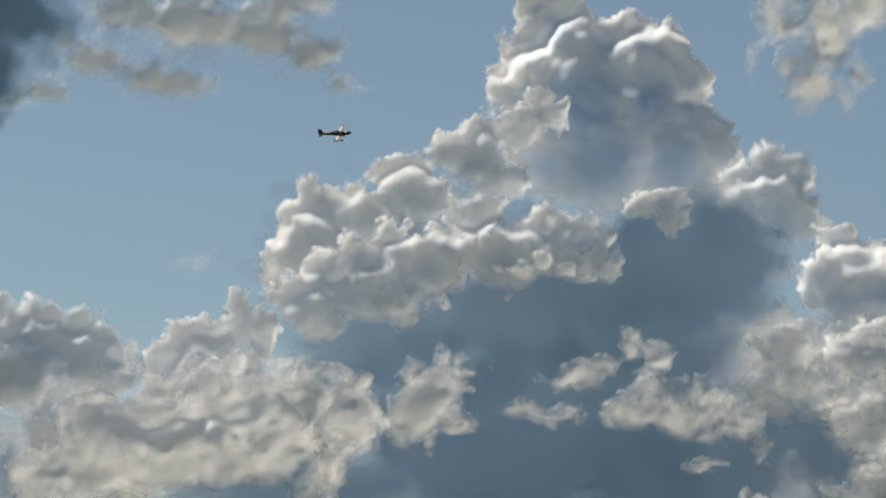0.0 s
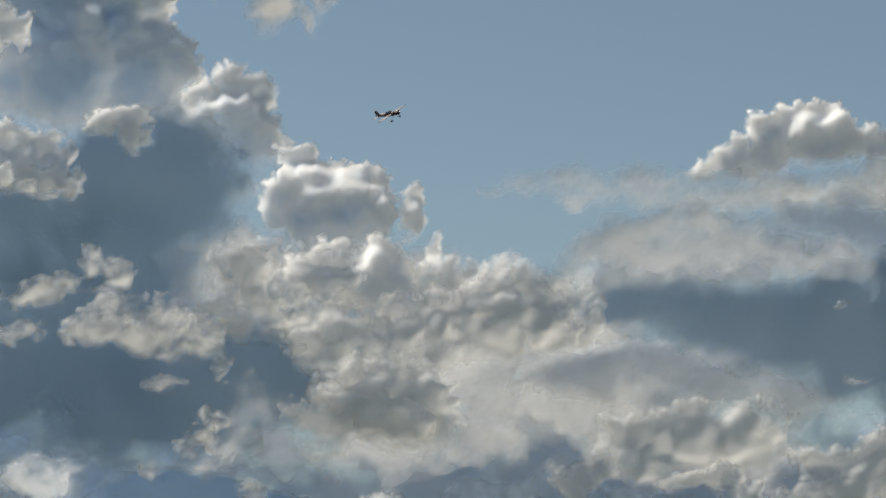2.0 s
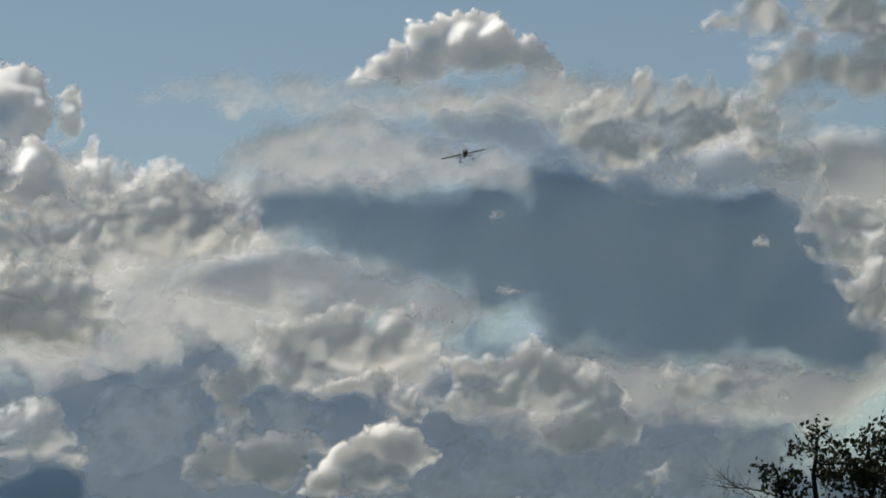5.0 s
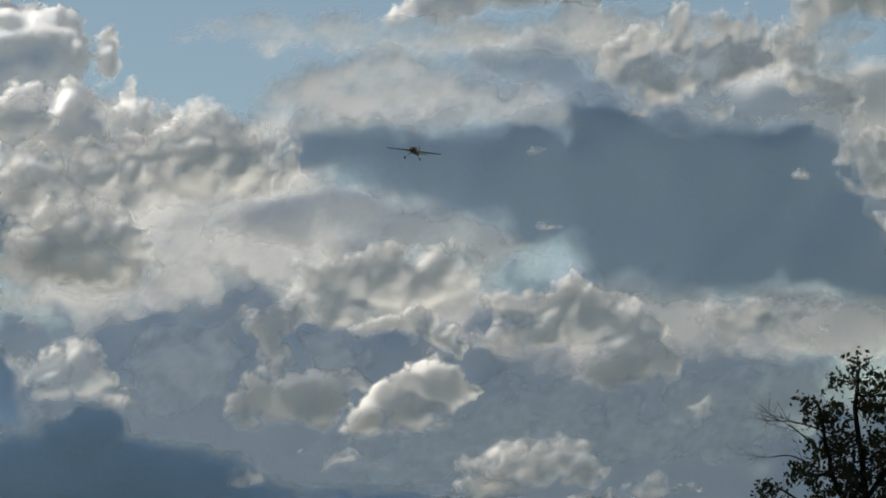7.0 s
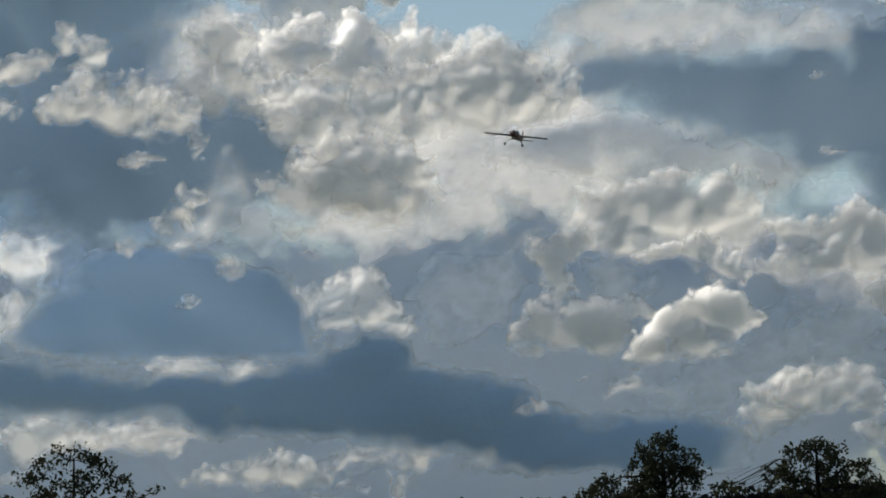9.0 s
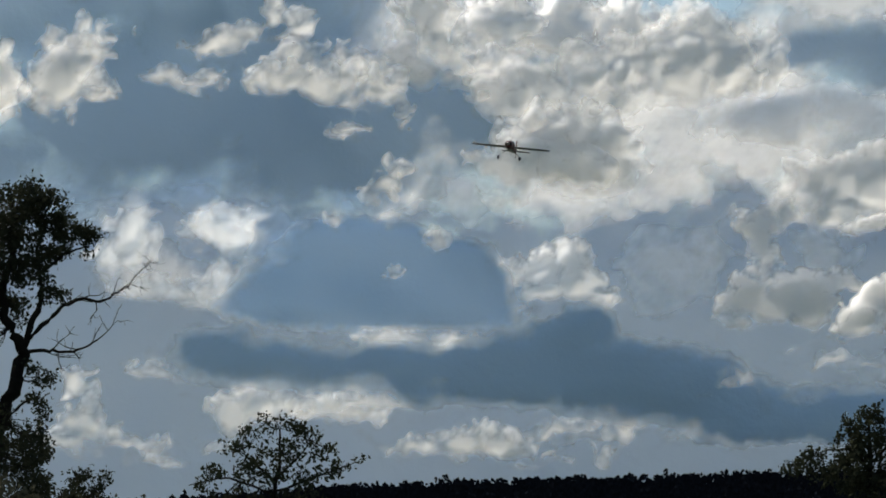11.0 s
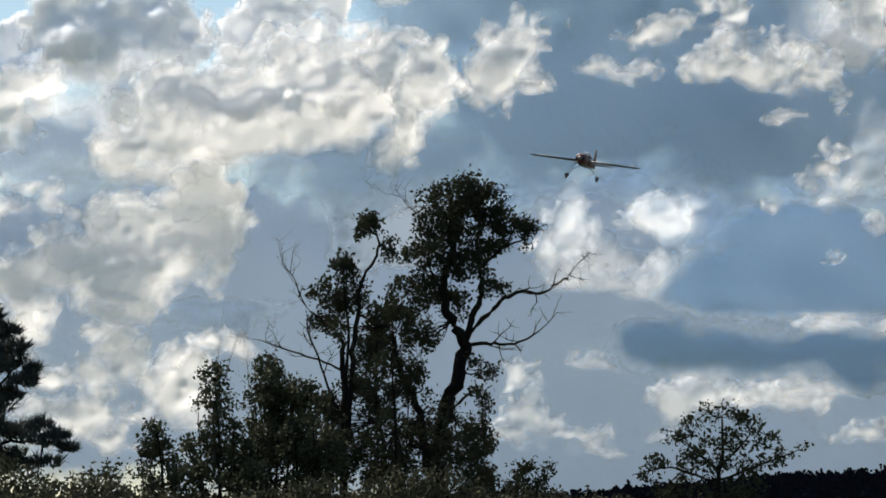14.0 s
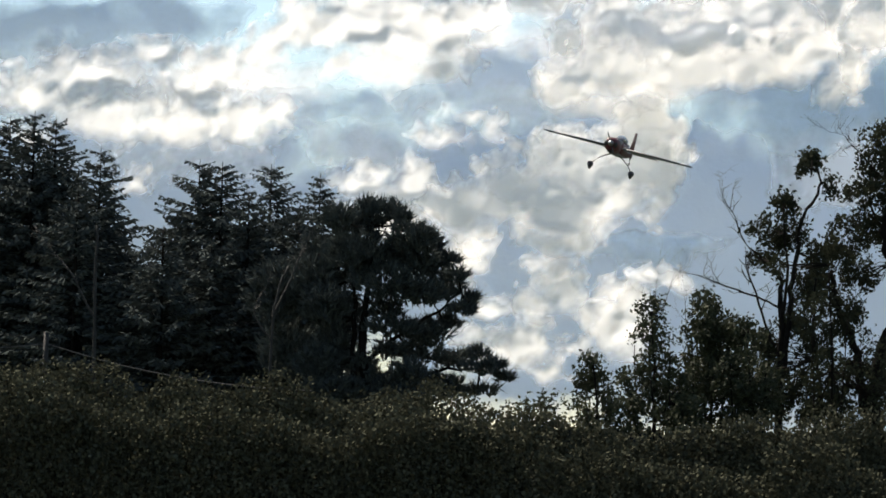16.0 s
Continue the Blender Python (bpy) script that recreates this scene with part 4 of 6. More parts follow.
cloud("cloud_bank", "bright white broken cloud sheet behind the pines", 4300, [
    (-23.86, 6.17, 2.27, 0.66), (-21.50, 6.54, 1.90, 0.57), (-18.66, 7.20, 1.90, 0.76), (-15.80, 6.90, 1.90, 0.85), (-13.43, 7.32, 1.71, 0.66),
    (-18.87, 4.45, 1.33, 0.57), (-16.41, 4.80, 1.23, 0.76), (-17.09, 1.94, 1.42, 0.38),
], soft=0.7, lump=0.55, thin=1, cap=0.05)
cloud("cloud_bank", "pale grey cloud layer above the pines", 4350, [
    (-24.34, 6.43, 2.46, 0.85), (-21.49, 6.16, 1.90, 0.76), (-18.63, 6.16, 1.52, 0.57), (-16.27, 6.70, 1.90, 0.95), (-13.42, 6.85, 1.90, 0.95),
    (-11.70, 5.66, 1.42, 1.42), (-19.57, 5.47, 1.90, 0.57), (-26.68, 6.43, 1.90, 1.14), (-22.87, 5.07, 1.90, 0.57),
], soft=0.8, lump=0.4, dark=0.5, cap=0.45)
cloud("cloud_wisp", "low pale cloud between pines and field edge", 3600, [
    (-17.09, 2.03, 0.57, 0.32), (-16.51, 1.76, 0.47, 0.32), (-17.67, 2.30, 0.47, 0.28), (-15.12, 2.94, 0.47, 0.38), (-15.39, 2.27, 0.38, 0.28),
    (-14.19, 3.25, 0.38, 0.28), (-16.15, 2.15, 0.38, 0.19),
], soft=0.5, lump=0.65, thin=1, cap=0.05)
cloud("cloud_bank", "pale broken cloud sheet behind the cumulus heaps", 4450, [
    (-1.14, 8.57, 1.71, 0.95), (0.29, 7.93, 1.52, 0.85), (-1.49, 7.33, 1.71, 0.85), (1.25, 7.38, 1.71, 0.57), (2.70, 6.08, 1.71, 0.76),
    (4.60, 5.81, 1.71, 0.76), (6.98, 5.16, 1.71, 0.76), (-1.47, 6.02, 1.61, 0.85), (0.32, 6.61, 1.90, 0.66), (-3.98, 8.96, 1.71, 0.95),
    (-3.46, 7.29, 1.71, 0.95), (10.77, 5.16, 1.90, 0.57), (3.63, 7.41, 1.71, 0.57), (5.17, 6.86, 1.42, 0.47), (2.50, 6.83, 1.52, 0.57),
], soft=0.9, lump=0.55, thin=1)
cloud("cloud_bank", "soft grey-white cloud mass behind the dark belly", 4250, [
    (5.53, 10.17, 1.90, 0.47), (7.93, 10.18, 1.71, 0.66), (10.33, 9.79, 1.52, 0.76), (12.03, 8.64, 1.42, 1.42), (12.77, 7.22, 1.23, 1.90),
    (8.41, 5.54, 2.46, 0.76), (11.24, 5.54, 1.90, 0.85),
], soft=0.6, lump=0.5, thin=1)
cloud("cloud_bank", "pale cloud sheet above the low bands", 4500, [
    (-5.39, 2.42, 2.09, 0.28), (-2.56, 1.81, 2.09, 0.32), (-8.22, 4.71, 1.23, 0.66), (0.75, 2.15, 1.52, 0.28), (-8.24, 1.60, 1.33, 0.23),
], soft=0.7, lump=0.5, thin=1)

# ---- ground and the wooded ridge ----
def ground():
    n = 60
    verts = [(r * math.sin(2 * math.pi * k / n), r * math.cos(2 * math.pi * k / n), 0) for r in (12, 60, 240, 1000, 4800) for k in range(n)]
    verts.append((0, 0, 0))
    faces = [(i * n + k, i * n + (k + 1) % n, (i + 1) * n + (k + 1) % n, (i + 1) * n + k) for i in range(4) for k in range(n)]
    faces += [(len(verts) - 1, (k + 1) % n, k) for k in range(n)]
    tagged(mesh_object("ground", verts, faces, GRASS), "rough grass field running out to the hills", "ground", kind="structure")


ground()

RIDGE = [(-40, 0.9), (-22, 0.7), (-8.78, 0.80), (-6.87, 0.94), (-4.96, 1.12), (-3.34, 1.14),
         (-1.73, 1.23), (-0.59, 1.23), (0.73, 1.29), (2.53, 1.33), (4.90, 1.40), (7.35, 1.61), (14, 1.2), (30, 0.6)]
RIDGE_DISTANCE = 1500


def ridge_top(azimuth):
    return float(np.interp(azimuth, [p[0] for p in RIDGE], [p[1] for p in RIDGE]))


def ridge():
    """The long hill, and the wood on it as one canopy of many uneven crowns."""
    steps = np.arange(-40, 30.1, 0.5)
    verts, faces = [], []
    for a in steps:
        for d, k in ((900, 0.0), (1250, 0.6), (RIDGE_DISTANCE, 0.97), (1900, 0.5)):
            p = toward(a, 0) * d
            verts.append((p.x, p.y, max(0, math.tan(radians(ridge_top(a))) * RIDGE_DISTANCE * k + EYE.z - 4.5 if k else -1)))
    for i in range(len(steps) - 1):
        faces += [(i * 4 + j, i * 4 + 4 + j, i * 4 + 5 + j, i * 4 + 1 + j) for j in range(3)]
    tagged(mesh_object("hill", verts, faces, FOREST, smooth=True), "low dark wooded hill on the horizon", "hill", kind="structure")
    rng = np.random.default_rng(11)
    verts, faces = [], []
    for k in range(7600):
        a = rng.uniform(-17, 10)
        back = rng.uniform(0, 1) ** 0.6
        d = 1000 + 500 * back
        top = math.tan(radians(ridge_top(a))) * RIDGE_DISTANCE * (0.1 + 0.9 * back) + EYE.z
        base = toward(a, 0) * d
        conifer = rng.random() < 0.22
        h, r = (rng.uniform(9, 14), rng.uniform(1.2, 2.0)) if conifer else (rng.uniform(6, 11), rng.uniform(1.8, 3.6))
        z0 = top - h + rng.normal(0, 0.7) + (2.5 if rng.random() < 0.02 else 0)
        for _ in range(26):
            f = rng.random() ** 0.8
            w = r * ((1 - f) * 0.95 + 0.05 if conifer else math.sin(math.pi * (0.22 + 0.7 * f)))
            q = rng.uniform(0, 2 * math.pi)
            c = Vector((base.x + w * math.cos(q), base.y + w * math.sin(q), z0 + h * (0.15 + 0.85 * f)))
            along = Vector((*rng.normal(0, 0.25, 2), 1)).normalized() * rng.uniform(0.5, 1.1)
            side = along.cross(base + Vector((*rng.normal(0, 400, 2), 0))).normalized() * rng.uniform(0.4, 0.9)
            i = len(verts)
            verts += [c - along, c + side, c + along, c - side]
            faces.append((i, i + 1, i + 2, i + 3))
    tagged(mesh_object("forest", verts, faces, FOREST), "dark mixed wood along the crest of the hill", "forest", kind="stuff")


ridge()

# ---- trees and brush at the edge of the field ----
def at(azimuth, elevation, distance, deeper=0.0):
    """The place seen in that direction, at a distance along the ground."""
    d = toward(azimuth, elevation)
    flat = math.hypot(d.x, d.y)
    return EYE + d * ((distance + deeper) / flat)


def tube(verts, faces, points, r0, r1, sides=6, wobble=0.0, rng=None):
    """A tapered, slightly crooked limb through points."""
    start, n = len(verts), len(points)
    for i, p in enumerate(points):
        ahead = (points[min(i + 1, n - 1)] - points[max(i - 1, 0)]).normalized()
        u = ahead.orthogonal().normalized()
        v = ahead.cross(u)
        r = r0 + (r1 - r0) * i / (n - 1)
        for s in range(sides):
            q = 2 * math.pi * s / sides
            k = r * (1 + (rng.uniform(-0.15, 0.15) if rng else 0))
            verts.append(p + u * (k * math.cos(q)) + v * (k * math.sin(q)))
    for i in range(n - 1):
        faces += [(start + i * sides + s, start + i * sides + (s + 1) % sides, start + (i + 1) * sides + (s + 1) % sides, start + (i + 1) * sides + s) for s in range(sides)]
    faces.append(tuple(range(start + (n - 1) * sides, start + n * sides)))


def smooth_line(points, rng, jitter, per=4):
    """More points along a limb, with small kinks."""
    out = []
    for i in range(len(points) - 1):
        p0, p1, p2, p3 = (points[max(i - 1, 0)], points[i], points[i + 1], points[min(i + 2, len(points) - 1)])
        for k in range(per):
            t = k / per
            q = 0.5 * (2 * p1 + (p2 - p0) * t + (2 * p0 - 5 * p1 + 4 * p2 - p3) * t * t + (3 * p1 - p0 - 3 * p2 + p3) * t ** 3)
            out.append(q + Vector(rng.normal(0, jitter, 3)))
    return out + [points[-1]]


def leaf_quads(verts, faces, centre, n, spread, size, rng, droop=0.9, slim=0.36):
    """n pointed leaves scattered about a centre, most of them hanging."""
    for p in np.array(centre) + rng.normal(0, 1, (n, 3)) * spread:
        along = Vector((*rng.normal(0, 1, 2), rng.normal(-droop, 0.8)))
        along = along.normalized() * (size * rng.uniform(0.6, 1.35) * 0.5)
        side = along.cross(Vector(rng.normal(0, 1, 3))).normalized() * (along.length * slim * 1.5)
        c, i = Vector(p), len(verts)
        verts += [c - along, c + side - along * 0.15, c + along, c - side - along * 0.15]
        faces.append((i, i + 1, i + 2, i + 3))


def twigs(verts, faces, start, direction, length, rng, depth=2, r=0.02):
    """Bare forking twigs."""
    points, p, d = [start], start, direction.normalized()
    for _ in range(4):
        d = (d + Vector(rng.normal(0, 0.22, 3)) + Vector((0, 0, 0.06))).normalized()
        p = p + d * (length / 4)
        points.append(p)
    tube(verts, faces, points, r, r * 0.35, 4)
    if depth:
        for k in range(int(rng.integers(3, 6))):
            q = points[int(rng.integers(1, 5))]
            twigs(verts, faces, q, d + Vector(rng.normal(0, 0.75, 3)), length * rng.uniform(0.4, 0.65), rng, depth - 1, r * 0.55)


def broadleaf(name, label, distance, limbs, clumps, seed, leaf=LEAF, size=0.2, fill=1.0, bare=(), bark=BARK, group=""):
    """A tree from its limbs [(base radius, end radius, [(azimuth, elevation), ...])] and leaf clumps
    (azimuth, elevation, half width, half height in degrees); bare: limbs that end in dead twigs."""
    rng = np.random.default_rng(seed)
    first = limbs[0][2][0]
    foot = at(first[0], 0, distance)
    tree = new(name)
    tree.location = (foot.x, foot.y, 0)
    tagged(tree, label, "tree" if "tree" in name else "shrub", group)
    skeleton = []

    def relative(p):
        return Vector((p.x - foot.x, p.y - foot.y, p.z))

    for k, (r0, r1, line) in enumerate(limbs):
        deep = 0 if k == 0 else rng.normal(0, 0.6)
        points = [relative(at(a, e, distance, deep * i / len(line))) for i, (a, e) in enumerate(line)]
        if k == 0:
            points[0].z = -0.2
        points = smooth_line(points, rng, r0 * 0.25)
        skeleton += points
        verts, faces = [], []
        tube(verts, faces, points, r0, r1, 8 if r0 > 0.1 else 6, rng=rng)
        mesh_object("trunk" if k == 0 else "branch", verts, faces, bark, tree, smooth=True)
    for r0, r1, line in bare:
        points = smooth_line([relative(at(a, e, distance, 0.15 * i)) for i, (a, e) in enumerate(line)], rng, r0 * 0.3)
        verts, faces = [], []
        tube(verts, faces, points, r0, r1, 6, rng=rng)
        for i in range(len(points) // 3, len(points)):
            if rng.random() < 0.55:
                twigs(verts, faces, points[i], points[i] - points[i - 1] + Vector(rng.normal(0, 0.12, 3)), rng.uniform(0.5, 1.2), rng, 1, r1)
        twigs(verts, faces, points[-1], points[-1] - points[-2], 1.2, rng, 2, r1)
        mesh_object("dead_branch", verts, faces, bark, tree, "bare dead limb with twigs", smooth=True)
    bones = np.array(skeleton)
    verts, faces, wood, woodfaces = [], [], [], []
    metre = distance * math.pi / 180
    for a, e, rx, ry in clumps:
        rx, ry = rx * metre, ry * metre
        rz = (rx + ry) * 0.5
        c = relative(at(a, e, distance, rng.normal(0, 0.5)))
        near = Vector(bones[((bones - np.array(c)) ** 2).sum(1).argmin()])
        area = math.pi * rx * ry
        total = int(area * fill * 1.2 * 2.2 / (size * size * 0.32)) + 6
        groups = max(4, int(area / 0.11))
        for _ in range(groups):
            v = Vector(rng.normal(0, 1, 3)).normalized() * rng.uniform(0.1, 1.08) ** 0.5
            g = c + Vector((v.x * rx, v.y * rz, v.z * ry))
            leaf_quads(verts, faces, g, max(3, total // groups), 0.15 + 0.035 * size, size, rng)
            if rng.random() < 0.45:
                tube(wood, woodfaces, smooth_line([near.lerp(g, 0.05), near.lerp(g, 0.55) + Vector(rng.normal(0, 0.1, 3)), g], rng, 0.02, 2), 0.022, 0.006, 3)
        tube(wood, woodfaces, smooth_line([near, near.lerp(c, 0.5) + Vector((0, 0, -0.12)), c], rng, 0.03, 3), 0.045, 0.015, 5)
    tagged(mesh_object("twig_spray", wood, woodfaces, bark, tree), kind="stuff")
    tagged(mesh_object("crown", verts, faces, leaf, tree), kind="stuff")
    return tree


# the tall open tree with a dead limb
broadleaf("tall_tree", "tall dark broadleaf tree with open crown and dead limbs", 130, [
    (0.36, 0.1, [(-11.00, 0.52), (-11.00, 1.18), (-10.95, 1.66), (-10.79, 2.23), (-10.60, 2.80), (-10.53, 3.26), (-10.68, 3.61), (-10.79, 3.90), (-10.84, 4.28), (-10.77, 4.90), (-10.69, 5.57)]),
    (0.15, 0.05, [(-10.53, 3.26), (-10.41, 3.68), (-10.27, 3.94), (-10.22, 4.33), (-10.29, 4.80), (-10.26, 5.38)]),
    (0.2, 0.08, [(-11.10, 1.09), (-11.21, 1.56), (-11.23, 2.04), (-11.46, 2.51), (-11.63, 2.99), (-11.73, 3.47)]),
    (0.09, 0.03, [(-10.84, 2.09), (-10.55, 2.36), (-10.30, 2.53)]),
    (0.07, 0.025, [(-10.20, 4.61), (-9.83, 4.90), (-9.50, 5.04)]),
    (0.08, 0.03, [(-10.81, 4.14), (-11.08, 4.52), (-11.13, 5.09)]),
], [
    (-10.74, 5.85, .55, .32), (-10.23, 5.76, .45, .4), (-11.03, 5.33, .4, .45), (-10.45, 5.33, .55, .4), (-9.93, 5.37, .35, .3),
    (-9.40, 5.13, .2, .28), (-9.69, 5.28, .2, .15), (-11.08, 4.76, .5, .4), (-10.50, 4.66, .55, .4), (-9.98, 4.85, .25, .3), (-11.32, 4.18, .45, .4),
    (-10.79, 4.04, .35, .3), (-10.03, 4.33, .25, .2), (-11.56, 3.75, .4, .35), (-11.82, 3.23, .35, .45), (-11.22, 3.37, .35, .35),
    (-11.46, 2.70, .4, .45), (-10.22, 2.85, .2, .22), (-10.20, 2.42, .17, .25), (-10.65, 1.56, .4, .5), (-11.32, 1.66, .5, .5),
    (-10.32, 1.75, .25, .45), (-10.46, 1.04, .4, .4),
], 5, fill=1.5, size=0.17, bare=[
    (0.1, 0.03, [(-10.46, 3.45), (-10.12, 3.79), (-9.84, 4.04), (-9.57, 4.16), (-9.24, 4.13), (-8.97, 4.27), (-8.75, 4.42)]),
    (0.085, 0.03, [(-10.52, 3.26), (-10.22, 3.30), (-9.93, 3.27), (-9.60, 3.31), (-9.28, 3.48)]),
    (0.04, 0.015, [(-11.03, 5.19), (-11.36, 5.52), (-11.58, 5.76)]),
])
broadleaf("slender_tree", "slender many-stemmed broadleaf tree with bare side twigs", 128, [
    (0.17, 0.04, [(-12.55, 0.51), (-12.57, 1.56), (-12.51, 2.23), (-12.56, 2.89), (-12.59, 3.37), (-12.75, 3.56), (-12.94, 3.70)]),
    (0.13, 0.03, [(-12.55, 1.47), (-12.42, 2.42), (-12.38, 3.18), (-12.32, 3.75), (-12.23, 4.33), (-11.94, 4.90), (-12.08, 5.23)]),
    (0.08, 0.02, [(-12.55, 2.51), (-12.46, 3.37), (-12.51, 3.94), (-12.56, 4.52)]),
    (0.1, 0.03, [(-11.94, 0.80), (-11.89, 1.66), (-12.01, 2.42), (-11.98, 3.37)]),
], [
    (-12.13, 5.28, .28, .24), (-11.77, 4.90, .15, .18), (-12.51, 4.61, .3, .2), (-12.78, 4.18, .35, .25), (-12.32, 4.09, .32, .3), (-11.92, 3.75, .3, .3),
    (-12.80, 3.70, .28, .2), (-12.03, 3.18, .3, .35), (-12.30, 2.61, .3, .35), (-12.78, 2.18, .3, .35), (-11.92, 2.23, .35, .45), (-12.32, 1.47, .5, .5), (-11.79, 1.18, .5, .4),
], 6, fill=2.0, size=0.165, bare=[
    (0.05, 0.018, [(-12.59, 2.85), (-12.85, 2.99), (-13.28, 3.13), (-13.66, 3.26), (-13.95, 3.37)]),
    (0.06, 0.03, [(-12.68, 2.23), (-12.85, 2.70), (-12.97, 3.08), (-13.10, 3.39)]),
    (0.035, 0.015, [(-12.85, 3.66), (-13.18, 3.94), (-13.36, 4.37), (-13.49, 4.56)]),
])


def column_shrub(clumps, seed, distance, bare=(), size=0.16, fill=1.6, leaf=OLIVE_LEAF, label="upright leafy olive-green shrub at the field edge"):
    a = sum(c[0] for c in clumps) / len(clumps)
    top = max(c[1] for c in clumps)
    broadleaf("shrub", label, distance, [
        (0.07, 0.02, [(a, -0.5), (a + 0.05, top * 0.5), (a - 0.03, top)]),
        (0.05, 0.015, [(a - 0.1, -0.3), (a - 0.25, top * 0.45), (a - 0.3, top * 0.8)]),
        (0.05, 0.015, [(a + 0.1, -0.3), (a + 0.25, top * 0.45), (a + 0.3, top * 0.75)]),
    ], clumps, seed, leaf=leaf, size=size, fill=fill, bare=bare, group="shrubs at the field edge")


column_shrub([(-12.93, 1.81, .4, .6), (-12.07, 2.83, .3, .5), (-11.71, 1.59, .5, .6), (-10.85, 1.76, .4, .6), (-10.29, 1.37, .4, .5), (-12.62, 3.60, .26, .3)], 61, 124, fill=0.6, leaf=LEAF, label="slender leafy sapling among the tall trees")
column_shrub([(-14.70, 2.72, .24, .24), (-14.72, 2.30, .32, .32), (-14.68, 1.79, .36, .36), (-14.62, 1.22, .5, .5)], 21, 118, [(0.015, 0.008, [(-14.66, 2.79), (-14.64, 3.25)]), (0.015, 0.008, [(-14.52, 2.75), (-14.40, 3.22)])])
column_shrub([(-13.75, 2.91, .2, .28), (-13.70, 2.42, .36, .4), (-13.70, 1.80, .5, .5), (-13.75, 1.13, .6, .5)], 22, 120, [(0.015, 0.008, [(-14.13, 2.51), (-14.16, 2.99)])])
column_shrub([(-13.23, 2.42, .32, .36), (-13.18, 1.75, .42, .42), (-13.06, 1.08, .5, .5), (-12.84, 1.46, .3, .4)], 23, 119)
column_shrub([(-15.67, 1.82, .26, .2), (-15.65, 1.46, .34, .34), (-15.56, 0.94, .45, .4)], 24, 116)
column_shrub([(-15.15, 1.60, .18, .25), (-15.08, 1.08, .34, .4), (-14.23, 1.46, .3, .4), (-14.22, 0.99, .4, .4)], 25, 117)
column_shrub([(-16.30, 1.19, .28, .2), (-16.50, 0.91, .36, .25), (-16.74, 1.03, .2, .2)], 26, 115, fill=0.55, label="thin airy shrub with sparse leaves")
column_shrub([(-9.58, 1.18, .1, .1), (-9.32, 1.11, .34, .14), (-9.46, 0.88, .4, .22), (-9.84, 0.80, .36, .2)], 27, 125, fill=1.3, leaf=LEAF, label="low dark sapling bush by the tall tree")
column_shrub([(-13.86, 2.58, .4, .5), (-13.40, 2.20, .4, .5), (-13.88, 1.54, .6, .6), (-13.03, 1.43, .5, .5)], 28, 121)

column_shrub([(-19.13, 0.96, .45, .3), (-19.60, 0.80, .45, .3), (-18.65, 0.88, .45, .3), (-19.11, 0.34, .8, .4)], 41, 114, fill=2.0, leaf=BRUSH_LEAF, label="dense low shrub under the pine")

# smaller trees near the ridge
broadleaf("small_tree", "small open broadleaf tree against the low cloud", 170, [
    (0.16, 0.04, [(-6.31, -0.25), (-6.28, 0.98), (-6.21, 1.46), (-6.22, 2.03)]),
    (0.08, 0.02, [(-6.26, 1.17), (-5.90, 1.55), (-5.66, 1.87)]),
    (0.08, 0.02, [(-6.26, 1.08), (-6.67, 1.47), (-6.95, 1.71)]),
    (0.08, 0.02, [(-6.24, 0.98), (-5.53, 1.25), (-4.95, 1.47)]),
    (0.08, 0.02, [(-6.28, 0.89), (-7.06, 1.19), (-7.73, 1.07)]),
], [
    (-6.29, 2.11, .36, .16), (-5.82, 1.94, .3, .2), (-6.64, 1.87, .28, .18), (-6.97, 1.67, .2, .2), (-6.04, 1.62, .45, .25), (-5.52, 1.65, .22, .2),
    (-7.23, 1.29, .3, .15), (-7.59, 1.05, .28, .1), (-5.15, 1.35, .28, .14), (-4.86, 1.52, .1, .06), (-6.48, 1.23, .5, .25), (-5.72, 1.21, .5, .2), (-6.67, 1.47, .3, .2),
    (-6.88, 0.81, .6, .2), (-5.92, 0.78, .6, .2), (-6.22, 0.41, .8, .3),
], 31, size=0.24, fill=0.75)
broadleaf("small_tree", "dense dark broadleaf tree rising over the hedge", 190, [
    (0.2, 0.05, [(3.62, 0.57), (3.62, 1.52), (3.63, 2.28)]),
    (0.1, 0.03, [(3.62, 1.33), (3.29, 1.71), (2.63, 1.62)]),
    (0.1, 0.03, [(3.62, 1.43), (3.96, 1.80), (4.19, 1.76)]),
], [
    (3.63, 2.33, .3, .12), (3.48, 2.09, .42, .2), (3.86, 1.99, .38, .24), (3.29, 1.79, .36, .22), (4.10, 1.76, .26, .22), (3.67, 1.61, .6, .3),
    (2.65, 1.56, .34, .16), (2.36, 1.43, .26, .12), (3.20, 1.38, .7, .2), (3.76, 1.14, .9, .3),
], 32, size=0.26, fill=1.3)
broadleaf("small_tree", "broad dark tree with feathery upright sprays", 185, [
    (0.2, 0.05, [(6.17, 0.57), (6.18, 1.51), (6.16, 2.18)]),
    (0.1, 0.03, [(6.18, 1.33), (5.76, 1.71), (5.57, 1.99)]),
    (0.1, 0.03, [(6.18, 1.42), (6.60, 1.80), (6.89, 1.94)]),
], [
    (6.14, 2.25, .26, .12), (5.85, 2.08, .28, .18), (6.44, 2.08, .26, .18), (5.57, 1.82, .26, .2), (6.23, 1.75, .55, .25), (6.91, 1.87, .2, .14),
    (5.75, 1.53, .5, .2), (6.79, 1.53, .5, .2), (4.90, 1.46, .45, .1), (4.57, 1.52, .2, .1), (6.22, 1.18, 1.0, .3), (7.45, 1.42, .4, .2),
], 33, size=0.26, fill=1.1)
